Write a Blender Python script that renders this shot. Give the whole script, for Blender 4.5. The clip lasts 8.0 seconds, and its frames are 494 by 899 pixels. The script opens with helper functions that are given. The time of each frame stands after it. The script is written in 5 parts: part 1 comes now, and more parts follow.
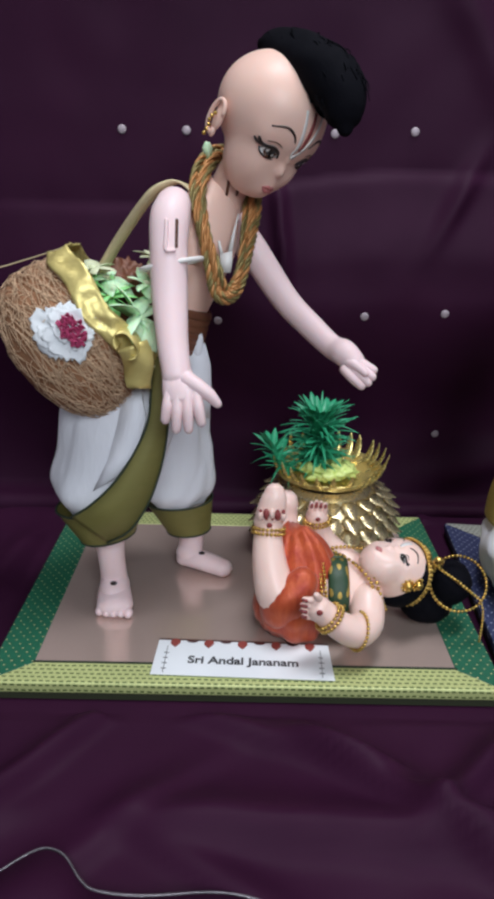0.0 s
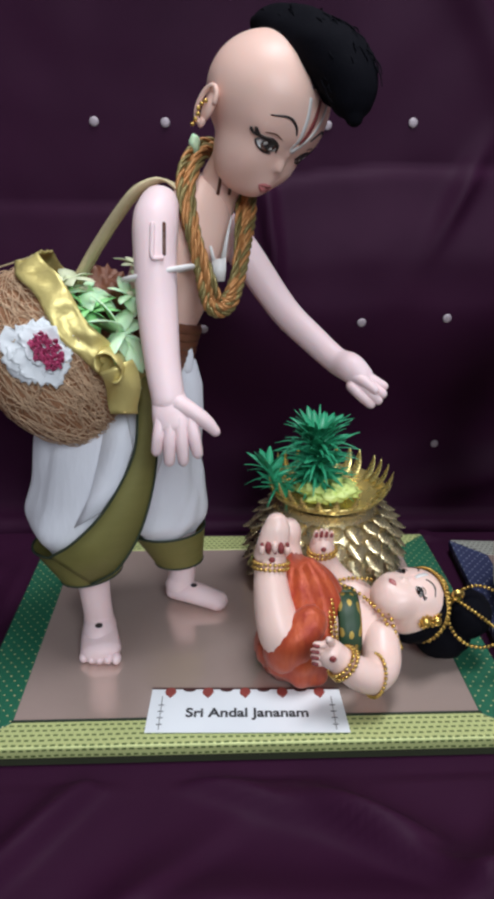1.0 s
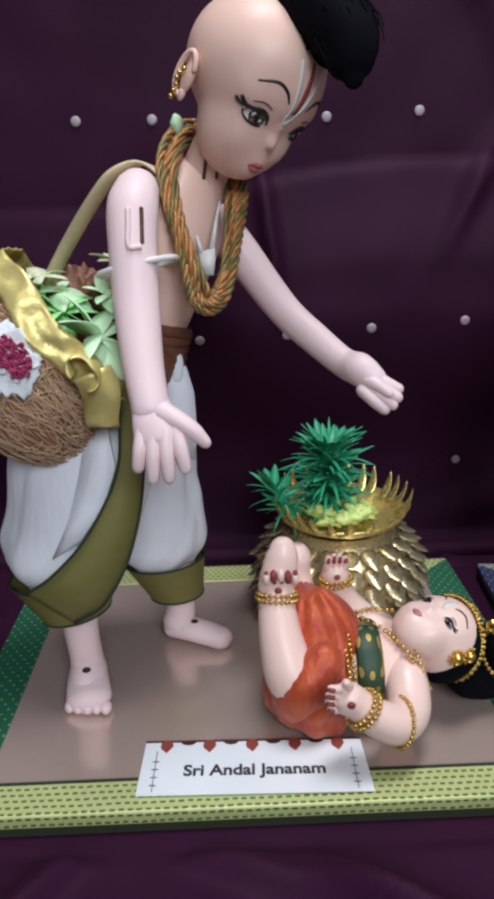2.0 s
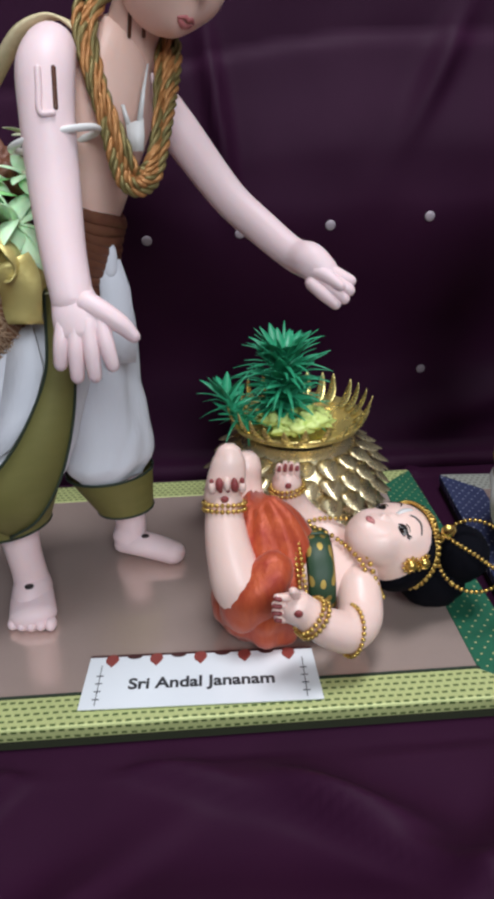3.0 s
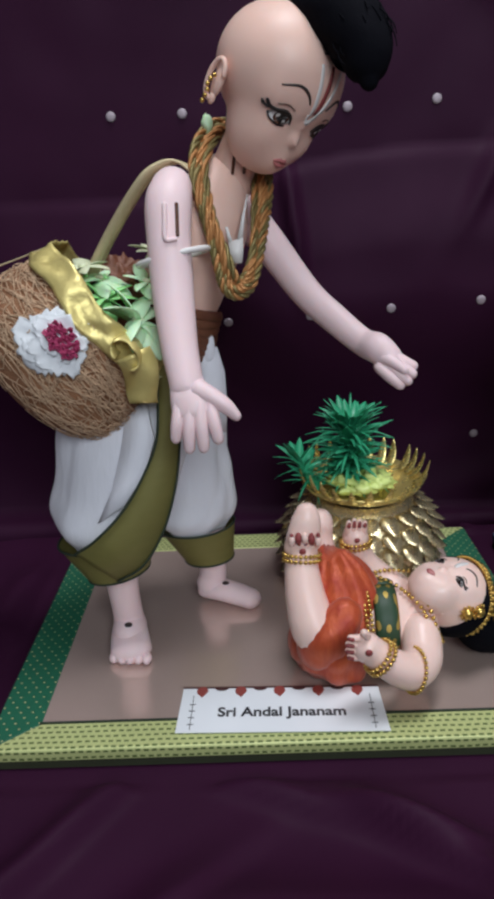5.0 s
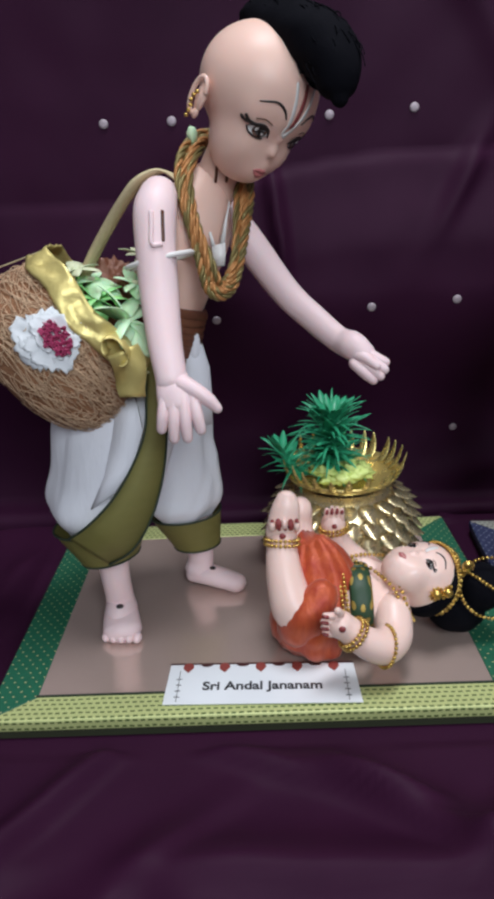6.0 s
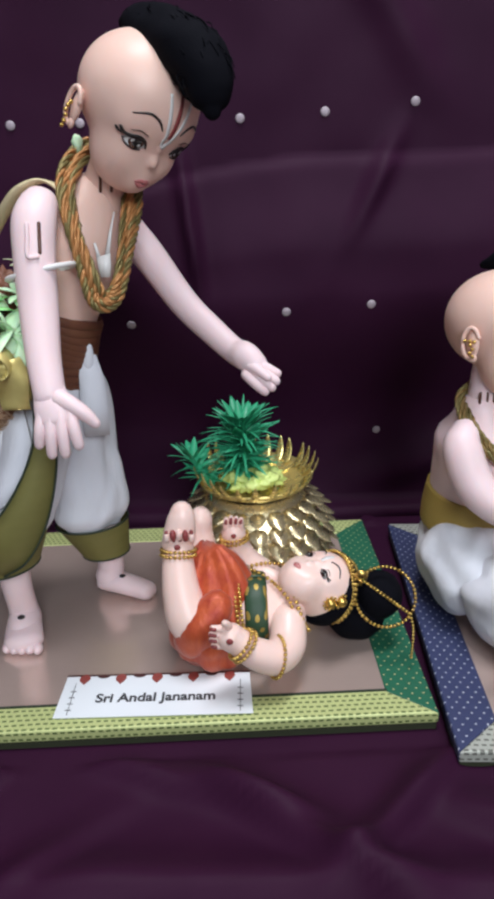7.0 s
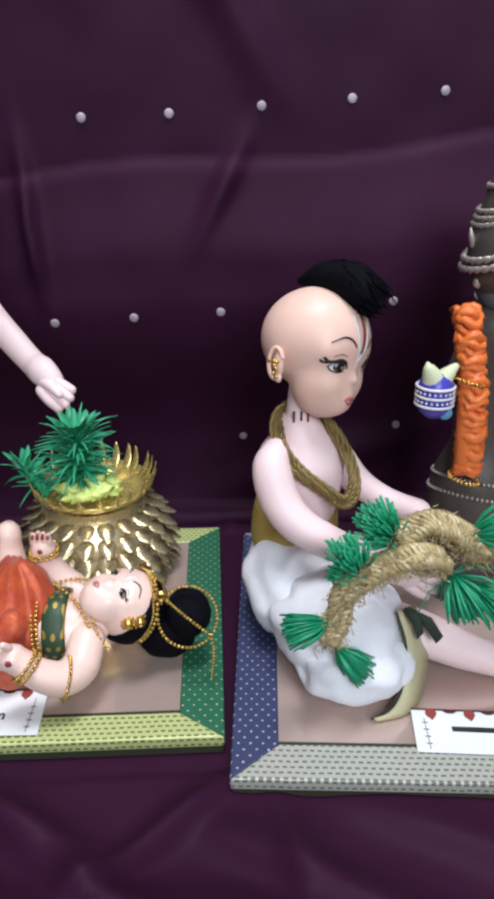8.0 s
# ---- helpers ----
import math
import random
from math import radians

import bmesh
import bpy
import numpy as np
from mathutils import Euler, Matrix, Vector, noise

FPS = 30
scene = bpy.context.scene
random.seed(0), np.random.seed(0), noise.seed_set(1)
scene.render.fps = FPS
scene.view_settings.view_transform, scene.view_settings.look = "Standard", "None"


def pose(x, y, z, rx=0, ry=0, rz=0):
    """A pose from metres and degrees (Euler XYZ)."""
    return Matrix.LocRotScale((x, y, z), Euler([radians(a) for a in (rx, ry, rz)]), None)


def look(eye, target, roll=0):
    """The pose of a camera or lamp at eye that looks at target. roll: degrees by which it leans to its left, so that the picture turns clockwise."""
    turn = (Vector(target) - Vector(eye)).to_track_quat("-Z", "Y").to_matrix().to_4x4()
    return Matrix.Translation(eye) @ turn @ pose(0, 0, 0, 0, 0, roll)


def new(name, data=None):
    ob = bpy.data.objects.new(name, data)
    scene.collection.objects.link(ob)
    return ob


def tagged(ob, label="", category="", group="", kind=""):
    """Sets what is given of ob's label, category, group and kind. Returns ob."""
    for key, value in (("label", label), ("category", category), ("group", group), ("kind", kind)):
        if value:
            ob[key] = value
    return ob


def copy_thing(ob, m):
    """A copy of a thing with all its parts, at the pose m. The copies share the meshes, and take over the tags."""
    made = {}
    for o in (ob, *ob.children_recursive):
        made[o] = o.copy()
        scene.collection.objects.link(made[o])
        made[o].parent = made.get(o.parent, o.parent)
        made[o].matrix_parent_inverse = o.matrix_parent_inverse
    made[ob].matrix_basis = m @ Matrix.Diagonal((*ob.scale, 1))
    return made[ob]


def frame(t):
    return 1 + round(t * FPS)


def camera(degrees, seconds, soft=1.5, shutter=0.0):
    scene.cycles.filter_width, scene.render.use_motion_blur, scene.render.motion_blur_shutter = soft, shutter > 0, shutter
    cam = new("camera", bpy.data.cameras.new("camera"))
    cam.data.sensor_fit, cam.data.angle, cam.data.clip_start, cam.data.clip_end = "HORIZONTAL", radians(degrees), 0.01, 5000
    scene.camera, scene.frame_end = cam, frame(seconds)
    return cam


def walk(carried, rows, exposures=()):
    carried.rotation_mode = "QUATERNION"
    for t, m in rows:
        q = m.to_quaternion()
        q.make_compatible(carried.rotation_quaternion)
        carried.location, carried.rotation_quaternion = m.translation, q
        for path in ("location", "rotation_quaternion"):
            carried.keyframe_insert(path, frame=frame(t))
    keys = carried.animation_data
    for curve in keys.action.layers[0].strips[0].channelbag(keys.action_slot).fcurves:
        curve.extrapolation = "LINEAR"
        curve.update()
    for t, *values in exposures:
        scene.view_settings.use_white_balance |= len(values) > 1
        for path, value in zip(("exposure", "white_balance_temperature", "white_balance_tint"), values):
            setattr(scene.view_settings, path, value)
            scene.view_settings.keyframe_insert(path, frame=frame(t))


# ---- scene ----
cam = camera(38.8, 8.0, soft=4.0)
PATH = [
    (0, (-0.005, 0.027, 0.322), (0.008, 1.894, -0.395), 1.3),
    (0.5, (-0.017, 0.045, 0.317), (0.023, 1.909, -0.405), 1.7),
    (1, (-0.021, 0.08, 0.323), (0.071, 1.94, -0.405), 0.8),
    (1.2, (-0.026, 0.093, 0.324), (0.074, 1.965, -0.373), 0.9),
    (2.3, (-0.001, 0.132, 0.282), (0.051, 2.025, -0.363), -2.1),
    (2.5, (0.004, 0.137, 0.276), (0.083, 2.006, -0.432), -1.9),
    (3, (0.009, 0.142, 0.275), (0.112, 1.955, -0.563), -1.5),
    (3.5, (-0.017, 0.121, 0.286), (-0.036, 1.963, -0.49), -2.0),
    (4, (-0.028, 0.114, 0.286), (-0.122, 1.957, -0.484), -2.8),
    (4.5, (-0.026, 0.115, 0.292), (-0.097, 1.97, -0.454), -2.2),
    (5, (-0.011, 0.089, 0.305), (-0.037, 1.963, -0.394), -2.4),
    (5.2, (-0.007, 0.083, 0.305), (-0.02, 1.954, -0.401), -1.9),
    (6.5, (0.011, 0.055, 0.317), (-0.006, 1.923, -0.396), -2.8),
    (7, (0.054, 0.067, 0.322), (0.092, 1.925, -0.418), -1.9),
    (7.5, (0.113, 0.069, 0.333), (0.167, 1.909, -0.448), -1.0),
    (8, (0.171, 0.079, 0.339), (0.258, 1.914, -0.451), -0.1),
]
walk(cam, [(t, look(eye, target, roll)) for t, eye, target, roll in PATH],
     [(0, -0.12), (1, -0.10), (2.5, -0.14), (3, -0.10), (3.5, -0.30), (4, -0.40), (4.6, -0.44), (5.2, -0.30), (6.5, -0.10), (7.0, 0.04), (7.5, 0.18), (8, 0.22)])

# ---- light ----
world = bpy.data.worlds.new("world")
scene.world = world
world.use_nodes = True
wn = world.node_tree
sky = wn.nodes.new("ShaderNodeTexSky")
sky.sky_type, sky.sun_disc = "NISHITA", False
sky.sun_elevation, sky.sun_rotation = radians(40), radians(200)
wn.links.new(sky.outputs["Color"], wn.nodes["Background"].inputs["Color"])
wn.nodes["Background"].inputs["Strength"].default_value = 0.10


def area_lamp(name, eye, target, w, h, power, colour):
    data = bpy.data.lights.new(name, "AREA")
    data.shape, data.size, data.size_y, data.energy, data.color = "RECTANGLE", w, h, power, colour
    ob = new(name, data)
    ob.matrix_world = look(eye, target)
    return ob


FRONT_POWER, OVERHEAD_POWER = 33.0, 28.0
# unseen front area light, added as fill
area_lamp("front_fill_light", (0.45, -1.46, 1.35), (0.0, 0.5, 0.1), 0.9, 0.9, FRONT_POWER, (0.85, 0.93, 1.0))
# unseen overhead area light, added to brighten the tops of things
area_lamp("overhead_area_light", (0.18, 0.34, 2.02), (0.05, 0.5, 0.1), 0.8, 0.40, OVERHEAD_POWER, (0.91, 0.94, 1.0))


# ---- materials ----
def node(nt, kind, **inputs):
    n = nt.nodes.new(kind)
    for k, v in inputs.items():
        s = n.inputs[k.replace("_", " ")]
        if isinstance(v, bpy.types.NodeSocket):
            nt.links.new(v, s)
        else:
            s.default_value = v
    return n


def calc(nt, op, a, b=0.0):
    n = nt.nodes.new("ShaderNodeMath")
    n.operation = op
    for i, v in enumerate((a, b)):
        if isinstance(v, bpy.types.NodeSocket):
            nt.links.new(v, n.inputs[i])
        else:
            n.inputs[i].default_value = v
    return n.outputs[0]


def blend(nt, fac, a, b):
    n = nt.nodes.new("ShaderNodeMix")
    n.data_type = "RGBA"
    for s, v in ((n.inputs[0], fac), (n.inputs[6], a), (n.inputs[7], b)):
        if isinstance(v, bpy.types.NodeSocket):
            nt.links.new(v, s)
        else:
            s.default_value = v
    return n.outputs[2]


def rgb(c):
    return (c[0], c[1], c[2], 1.0)


def material(name, base, rough=0.5, metal=0.0, second=None, scale=60.0, amount=0.35, bump=0.0, bump_scale=400.0,
             sheen=0.0, coat=0.0, sub=0.0, spec=0.5, stretch=(1, 1, 1), rough_var=0.1, height=0.0006):
    m = bpy.data.materials.new(name)
    m.use_nodes = True
    nt = m.node_tree
    b = nt.nodes["Principled BSDF"]
    pos = node(nt, "ShaderNodeTexCoord").outputs["Object"]
    mp = node(nt, "ShaderNodeMapping", Vector=pos, Scale=stretch).outputs[0]
    large = node(nt, "ShaderNodeTexNoise", Vector=mp, Scale=scale, Detail=4.0, Roughness=0.6).outputs["Fac"]
    fine = node(nt, "ShaderNodeTexNoise", Vector=mp, Scale=bump_scale, Detail=3.0).outputs["Fac"]
    if second is None:
        second = tuple(v * 0.72 for v in base)
    ramp = calc(nt, "MULTIPLY", calc(nt, "ADD", calc(nt, "MULTIPLY", large, 0.75), calc(nt, "MULTIPLY", fine, 0.25)), 1.0)
    mixed = calc(nt, "MULTIPLY", ramp, amount * 1.6)
    col = blend(nt, mixed, rgb(base), rgb(second))
    nt.links.new(col, b.inputs["Base Color"])
    nt.links.new(calc(nt, "ADD", calc(nt, "MULTIPLY", large, rough_var * 2), rough - rough_var), b.inputs["Roughness"])
    b.inputs["Metallic"].default_value = metal
    b.inputs["Specular IOR Level"].default_value = spec
    b.inputs["Sheen Weight"].default_value = sheen
    b.inputs["Coat Weight"].default_value = coat
    b.inputs["Subsurface Weight"].default_value = sub
    b.inputs["Subsurface Radius"].default_value = (0.006, 0.003, 0.002)
    if bump:
        bp = node(nt, "ShaderNodeBump", Strength=bump, Distance=height, Height=fine)
        nt.links.new(bp.outputs[0], b.inputs["Normal"])
    return m


def patterned(name, base, mark, px, py, wx, wy, rough=0.5, metal=0.0, mark_metal=0.0, round_marks=False, bump=0.3, mark_rough=0.4):
    """A woven or dotted cloth: marks staggered on a grid of px by py metres."""
    m = material(name, base, rough, metal, scale=130.0, amount=0.55)
    nt = m.node_tree
    b = nt.nodes["Principled BSDF"]
    xyz = node(nt, "ShaderNodeSeparateXYZ", Vector=node(nt, "ShaderNodeTexCoord").outputs["Object"])
    wob = node(nt, "ShaderNodeTexNoise", Vector=node(nt, "ShaderNodeTexCoord").outputs["Object"], Scale=70.0).outputs["Fac"]
    yy = calc(nt, "ADD", calc(nt, "DIVIDE", calc(nt, "SUBTRACT", xyz.outputs[1], xyz.outputs[2]), py), calc(nt, "MULTIPLY", wob, 0.35))
    row = calc(nt, "FLOOR", yy)
    xx = calc(nt, "ADD", calc(nt, "ADD", calc(nt, "DIVIDE", xyz.outputs[0], px), calc(nt, "MULTIPLY", row, 0.5)), calc(nt, "MULTIPLY", wob, 0.4))
    fx = calc(nt, "ABSOLUTE", calc(nt, "SUBTRACT", calc(nt, "FRACT", xx), 0.5))
    fy = calc(nt, "ABSOLUTE", calc(nt, "SUBTRACT", calc(nt, "FRACT", yy), 0.5))
    if round_marks:
        dx, dy = calc(nt, "DIVIDE", fx, wx), calc(nt, "DIVIDE", fy, wy)
        inside = calc(nt, "LESS_THAN", calc(nt, "ADD", calc(nt, "MULTIPLY", dx, dx), calc(nt, "MULTIPLY", dy, dy)), 1.0)
    else:
        inside = calc(nt, "MULTIPLY", calc(nt, "LESS_THAN", fx, wx), calc(nt, "LESS_THAN", fy, wy))
    old = b.inputs["Base Color"].links[0].from_socket
    nt.links.new(blend(nt, inside, old, rgb(mark)), b.inputs["Base Color"])
    nt.links.new(calc(nt, "ADD", metal, calc(nt, "MULTIPLY", inside, mark_metal - metal)), b.inputs["Metallic"])
    bp = node(nt, "ShaderNodeBump", Strength=bump, Distance=0.0008, Height=calc(nt, "SUBTRACT", 1.0, inside) if not round_marks else inside)
    nt.links.new(bp.outputs[0], b.inputs["Normal"])
    return m


PURPLE = material("maroon_satin", (0.044, 0.0085, 0.032), 0.60, second=(0.017, 0.0033, 0.0138), scale=7.0, amount=0.6, bump=0.25,
                  bump_scale=1500.0, sheen=0.0, height=0.0003, spec=0.1)
SEQUIN = material("pearl_sequin", (0.43, 0.36, 0.40), 0.5, 0.1, scale=300, amount=0.3)
PLASTER = material("wall_paint", (0.40, 0.39, 0.40), 0.85, scale=3.0, amount=0.2)
FLOORING = material("floor_tile", (0.35, 0.32, 0.29), 0.5, scale=4.0)
SKIN = material("pink_plastic", (0.87, 0.68, 0.70), 0.46, second=(0.82, 0.58, 0.57), scale=22.0, amount=0.35, bump=0.08, bump_scale=300,
                sub=0.15, spec=0.35)
# darker copy of the pink plastic: warm shade of heads and torso, put into the colour
SHADEDSKIN = material("shaded_pink_plastic", (0.84, 0.57, 0.48), 0.42, second=(0.78, 0.49, 0.40), scale=22.0, amount=0.35, bump=0.06, bump_scale=300, sub=0.15, spec=0.35)
BABYSKIN = material("cream_peach_plastic", (0.90, 0.67, 0.60), 0.36, second=(0.86, 0.56, 0.48), scale=30.0, amount=0.4, sub=0.15, spec=0.45)
HAIR = material("black_wool", (0.005, 0.005, 0.008), 0.85, second=(0.002, 0.002, 0.003), scale=120, bump=0.4, bump_scale=900, height=0.0006, spec=0.06)
INK = material("black_paint", (0.015, 0.010, 0.010), 0.45)
BROWN = material("brown_paint", (0.10, 0.035, 0.018), 0.3)
WHITE = material("white_paint", (0.82, 0.79, 0.77), 0.4)
LIPS = material("rose_paint", (0.62, 0.20, 0.20), 0.4)
REDMARK = material("red_paint", (0.28, 0.05, 0.05), 0.5)
COTTON = material("white_cotton", (0.80, 0.80, 0.85), 0.85, second=(0.68, 0.69, 0.76), scale=30, bump=0.4, bump_scale=75, sheen=0.1, height=0.0040, stretch=(1, 1, 0.3))
OLIVE = material("olive_gold_brocade", (0.23, 0.205, 0.060), 0.52, 0.2, second=(0.14, 0.13, 0.035), scale=60, bump=0.4, bump_scale=1800, stretch=(1, 1, 3))
GOLDSILK = material("gold_silk", (0.48, 0.34, 0.09), 0.42, 0.25, second=(0.34, 0.23, 0.05), scale=60, bump=0.4, bump_scale=1800, stretch=(1, 1, 3))
PALESILK = material("pale_olive_silk", (0.52, 0.48, 0.30), 0.5, 0.15, second=(0.38, 0.34, 0.18), scale=60, bump=0.4, bump_scale=1800)
DARKHEM = material("dark_green_hem", (0.02, 0.035, 0.02), 0.7)
MAROONSILK = material("maroon_brocade", (0.12, 0.030, 0.022), 0.5, 0.15, second=(0.20, 0.085, 0.035), scale=240, amount=0.6, bump=0.4)
GOLD = material("gold_foil", (0.86, 0.70, 0.28), 0.28, 0.75, second=(0.70, 0.52, 0.16), scale=120, bump=0.15, bump_scale=500)
OLDGOLD = material("gold_scale_foil", (0.92, 0.80, 0.52), 0.28, 0.8, second=(0.70, 0.54, 0.26), scale=160, bump=0.2, bump_scale=700)
RIBBON = material("gold_ribbon", (0.78, 0.66, 0.27), 0.40, 0.42, second=(0.58, 0.45, 0.11), scale=80, bump=0.35, bump_scale=260, height=0.001)
BEADGOLD = material("gold_bead", (0.75, 0.50, 0.14), 0.28, 1.0)
COPPERYARN = material("copper_gold_yarn", (0.34, 0.11, 0.035), 0.42, 0.35, second=(0.62, 0.34, 0.12), scale=300, amount=0.6, bump=0.6, bump_scale=1500)
GREENGOLDYARN = material("green_gold_yarn", (0.36, 0.26, 0.09), 0.42, 0.45, second=(0.13, 0.12, 0.05), scale=260, amount=0.7, bump=0.6, bump_scale=1500)
material_cord = material("brown_gold_yarn", (0.34, 0.22, 0.08), 0.45, 0.4, second=(0.16, 0.10, 0.03), scale=300, amount=0.6, bump=0.6, bump_scale=1500)
COIR = material("coir_fibre", (0.42, 0.205, 0.105), 0.85, second=(0.25, 0.115, 0.055), scale=120, amount=0.7, bump=0.9, bump_scale=700, height=0.0012)
STRAW = material("pale_coir_strand", (0.62, 0.43, 0.28), 0.7, second=(0.42, 0.25, 0.14), scale=200)
LIMELEAF = material("lime_leaf", (0.44, 0.86, 0.34), 0.5, sub=0.2, second=(0.24, 0.66, 0.24), scale=90, amount=0.6)
LEAFGREEN = material("plastic_leaf", (0.05, 0.44, 0.23), 0.40, second=(0.015, 0.24, 0.11), scale=90, amount=0.6)
PALELEAF = material("mint_petal", (0.84, 0.97, 0.70), 0.5, sub=0.2, second=(0.50, 0.90, 0.52), scale=70, amount=0.7)
CREAMPETAL = material("cream_petal", (0.78, 0.76, 0.55), 0.55, second=(0.55, 0.66, 0.40), scale=60, amount=0.6)
PINKPETAL = material("magenta_petal", (0.52, 0.06, 0.17), 0.6, second=(0.32, 0.03, 0.10), scale=150, amount=0.6)
WHITEPETAL = material("white_petal", (0.80, 0.82, 0.84), 0.6, second=(0.62, 0.66, 0.70), scale=100, amount=0.5)
ORANGE = material("orange_silk", (0.72, 0.16, 0.035), 0.48, 0.2, second=(0.34, 0.022, 0.010), scale=55, amount=0.85, bump=0.35, bump_scale=150, stretch=(2.2, 2.2, 0.6), height=0.0018, sheen=0.2)
GREENSILK = patterned("green_brocade", (0.02, 0.06, 0.025), (0.45, 0.32, 0.08), 0.006, 0.006, 0.25, 0.25, 0.5, 0.0, 0.7, True)
GREENDOT = patterned("green_cloth_gold_dots", (0.010, 0.13, 0.068), (0.60, 0.55, 0.28), 0.0072, 0.0046, 0.10, 0.13, 0.6, 0.0, 0.5, True)
BLUEDOT = patterned("blue_cloth_silver_dots", (0.035, 0.045, 0.125), (0.55, 0.58, 0.66), 0.0072, 0.0046, 0.10, 0.13, 0.6, 0.0, 0.4, True)
WOVEN = patterned("gold_green_weave", (0.60, 0.65, 0.28), (0.10, 0.15, 0.04), 0.0046, 0.0040, 0.30, 0.18, 0.5, 0.15, 0.1)
WOVENGREY = patterned("silver_gold_weave", (0.50, 0.51, 0.45), (0.14, 0.14, 0.12), 0.0046, 0.0040, 0.30, 0.18, 0.5, 0.15, 0.1)
MAT = material("copper_gloss_card", (0.66, 0.51, 0.45), 0.15, 0.45, second=(0.55, 0.40, 0.35), scale=9.0, amount=0.5, coat=0.5, rough_var=0.05)
EDGESHADE = material("dark_edge_and_gap_shade", (0.03, 0.035, 0.015), 0.8)
PAPER = material("glossy_label_paper", (0.82, 0.85, 0.88), 0.16, second=(0.78, 0.80, 0.84), scale=40, coat=0.4, rough_var=0.03)
PRINT = material("black_print", (0.03, 0.03, 0.035), 0.4)
MOTIF = material("maroon_print", (0.30, 0.06, 0.05), 0.4)
MOTIFDARK = material("dark_maroon_print", (0.07, 0.02, 0.02), 0.4)
BRONZE = material("dark_stone", (0.10, 0.085, 0.075), 0.45, 0.25, second=(0.05, 0.045, 0.04), scale=80, bump=0.4)
STONEGREY = material("grey_blue_stone", (0.16, 0.20, 0.22), 0.5, second=(0.09, 0.11, 0.13), scale=60)
MARIGOLD = material("orange_satin", (0.92, 0.25, 0.06), 0.42, second=(0.72, 0.12, 0.02), scale=200, amount=0.6, bump=0.5, bump_scale=500)
TASSEL = material("green_raffia", (0.015, 0.38, 0.19), 0.38, second=(0.006, 0.22, 0.10), scale=250, amount=0.6, stretch=(1, 1, 1))
BLUEBAND = material("blue_enamel", (0.03, 0.03, 0.40), 0.35, second=(0.09, 0.09, 0.48), scale=500, amount=0.5)
PALEBRAID = material("tarnished_silver_braid", (0.62, 0.56, 0.52), 0.4, 0.6, second=(0.30, 0.25, 0.22), scale=300, amount=0.6)
SKYBEAD = material("sky_blue_bead", (0.12, 0.36, 0.58), 0.3)
SILVER = material("silver_trim", (0.30, 0.28, 0.31), 0.38, 0.8, second=(0.06, 0.05, 0.06), amount=0.6, scale=350, bump=0.5, bump_scale=1500)
STRAPGOLD = material("beige_gold_tape", (0.64, 0.54, 0.34), 0.5, 0.4, second=(0.36, 0.28, 0.14), scale=300, bump=0.4)


# ---- mesh helpers ----
def smooth_path(pts, steps=6):
    """Catmull-Rom through rows of any length."""
    p = [np.array(q, float) for q in pts]
    p = [2 * p[0] - p[1]] + p + [2 * p[-1] - p[-2]]
    out = []
    for i in range(1, len(p) - 2):
        for k in range(steps):
            t = k / steps
            a, b, c, d = p[i - 1:i + 3]
            out.append(0.5 * (2 * b + (c - a) * t + (2 * a - 5 * b + 4 * c - d) * t * t + (3 * b - a - 3 * c + d) * t ** 3))
    out.append(p[-2])
    return out


def skin_rings(bm, rings, mat=0, close=False, cap=True):
    rows = [[bm.verts.new(v) for v in r] for r in rings]
    n = len(rows[0])
    pairs = list(zip(rows, rows[1:])) + ([(rows[-1], rows[0])] if close else [])
    for a, b in pairs:
        for i in range(n):
            f = bm.faces.new((a[i], a[(i + 1) % n], b[(i + 1) % n], b[i]))
            f.material_index, f.smooth = mat, True
    if cap and not close:
        for r in (rows[0][::-1], rows[-1]):
            f = bm.faces.new(r)
            f.material_index, f.smooth = mat, True
    return rows


def tube(bm, pts, mat=0, seg=14, steps=6, wide=None, squash=1.0, cap=True, wob=0.0):
    """A tapered limb: pts are (x, y, z, radius). wide: the direction of the full radius; across it the radius is times squash."""
    path = smooth_path(pts, steps)
    rings = []
    ref = Vector(wide) if wide else Vector((0, 1, 0.2))
    for i, q in enumerate(path):
        a, b = path[max(i - 1, 0)], path[min(i + 1, len(path) - 1)]
        axis = Vector(b[:3] - a[:3]).normalized()
        u = (ref - axis * ref.dot(axis)).normalized()
        v = axis.cross(u)
        r = max(q[3], 0.0003)
        ring = []
        for k in range(seg):
            an = 2 * math.pi * k / seg
            rr = r * (1 + wob * noise.noise(Vector((q[0] * 60 + math.cos(an) * 1.3, q[1] * 60 + math.sin(an) * 1.3, q[2] * 60))))
            ring.append(Vector(q[:3]) + u * (rr * math.cos(an)) + v * (rr * squash * math.sin(an)))
        rings.append(ring)
    # rounded ends
    if cap:
        for end in (0, -1):
            q, nb = path[end], path[1 if end == 0 else -2]
            axis = Vector(q[:3] - nb[:3]).normalized()
            c = Vector(q[:3])
            extra = [[c + (v - c) * s + axis * (q[3] * squash * o) for v in rings[end]] for s, o in ((0.8, 0.5), (0.4, 0.85))]
            rings = extra[::-1] + rings if end == 0 else rings + extra
    skin_rings(bm, rings, mat)


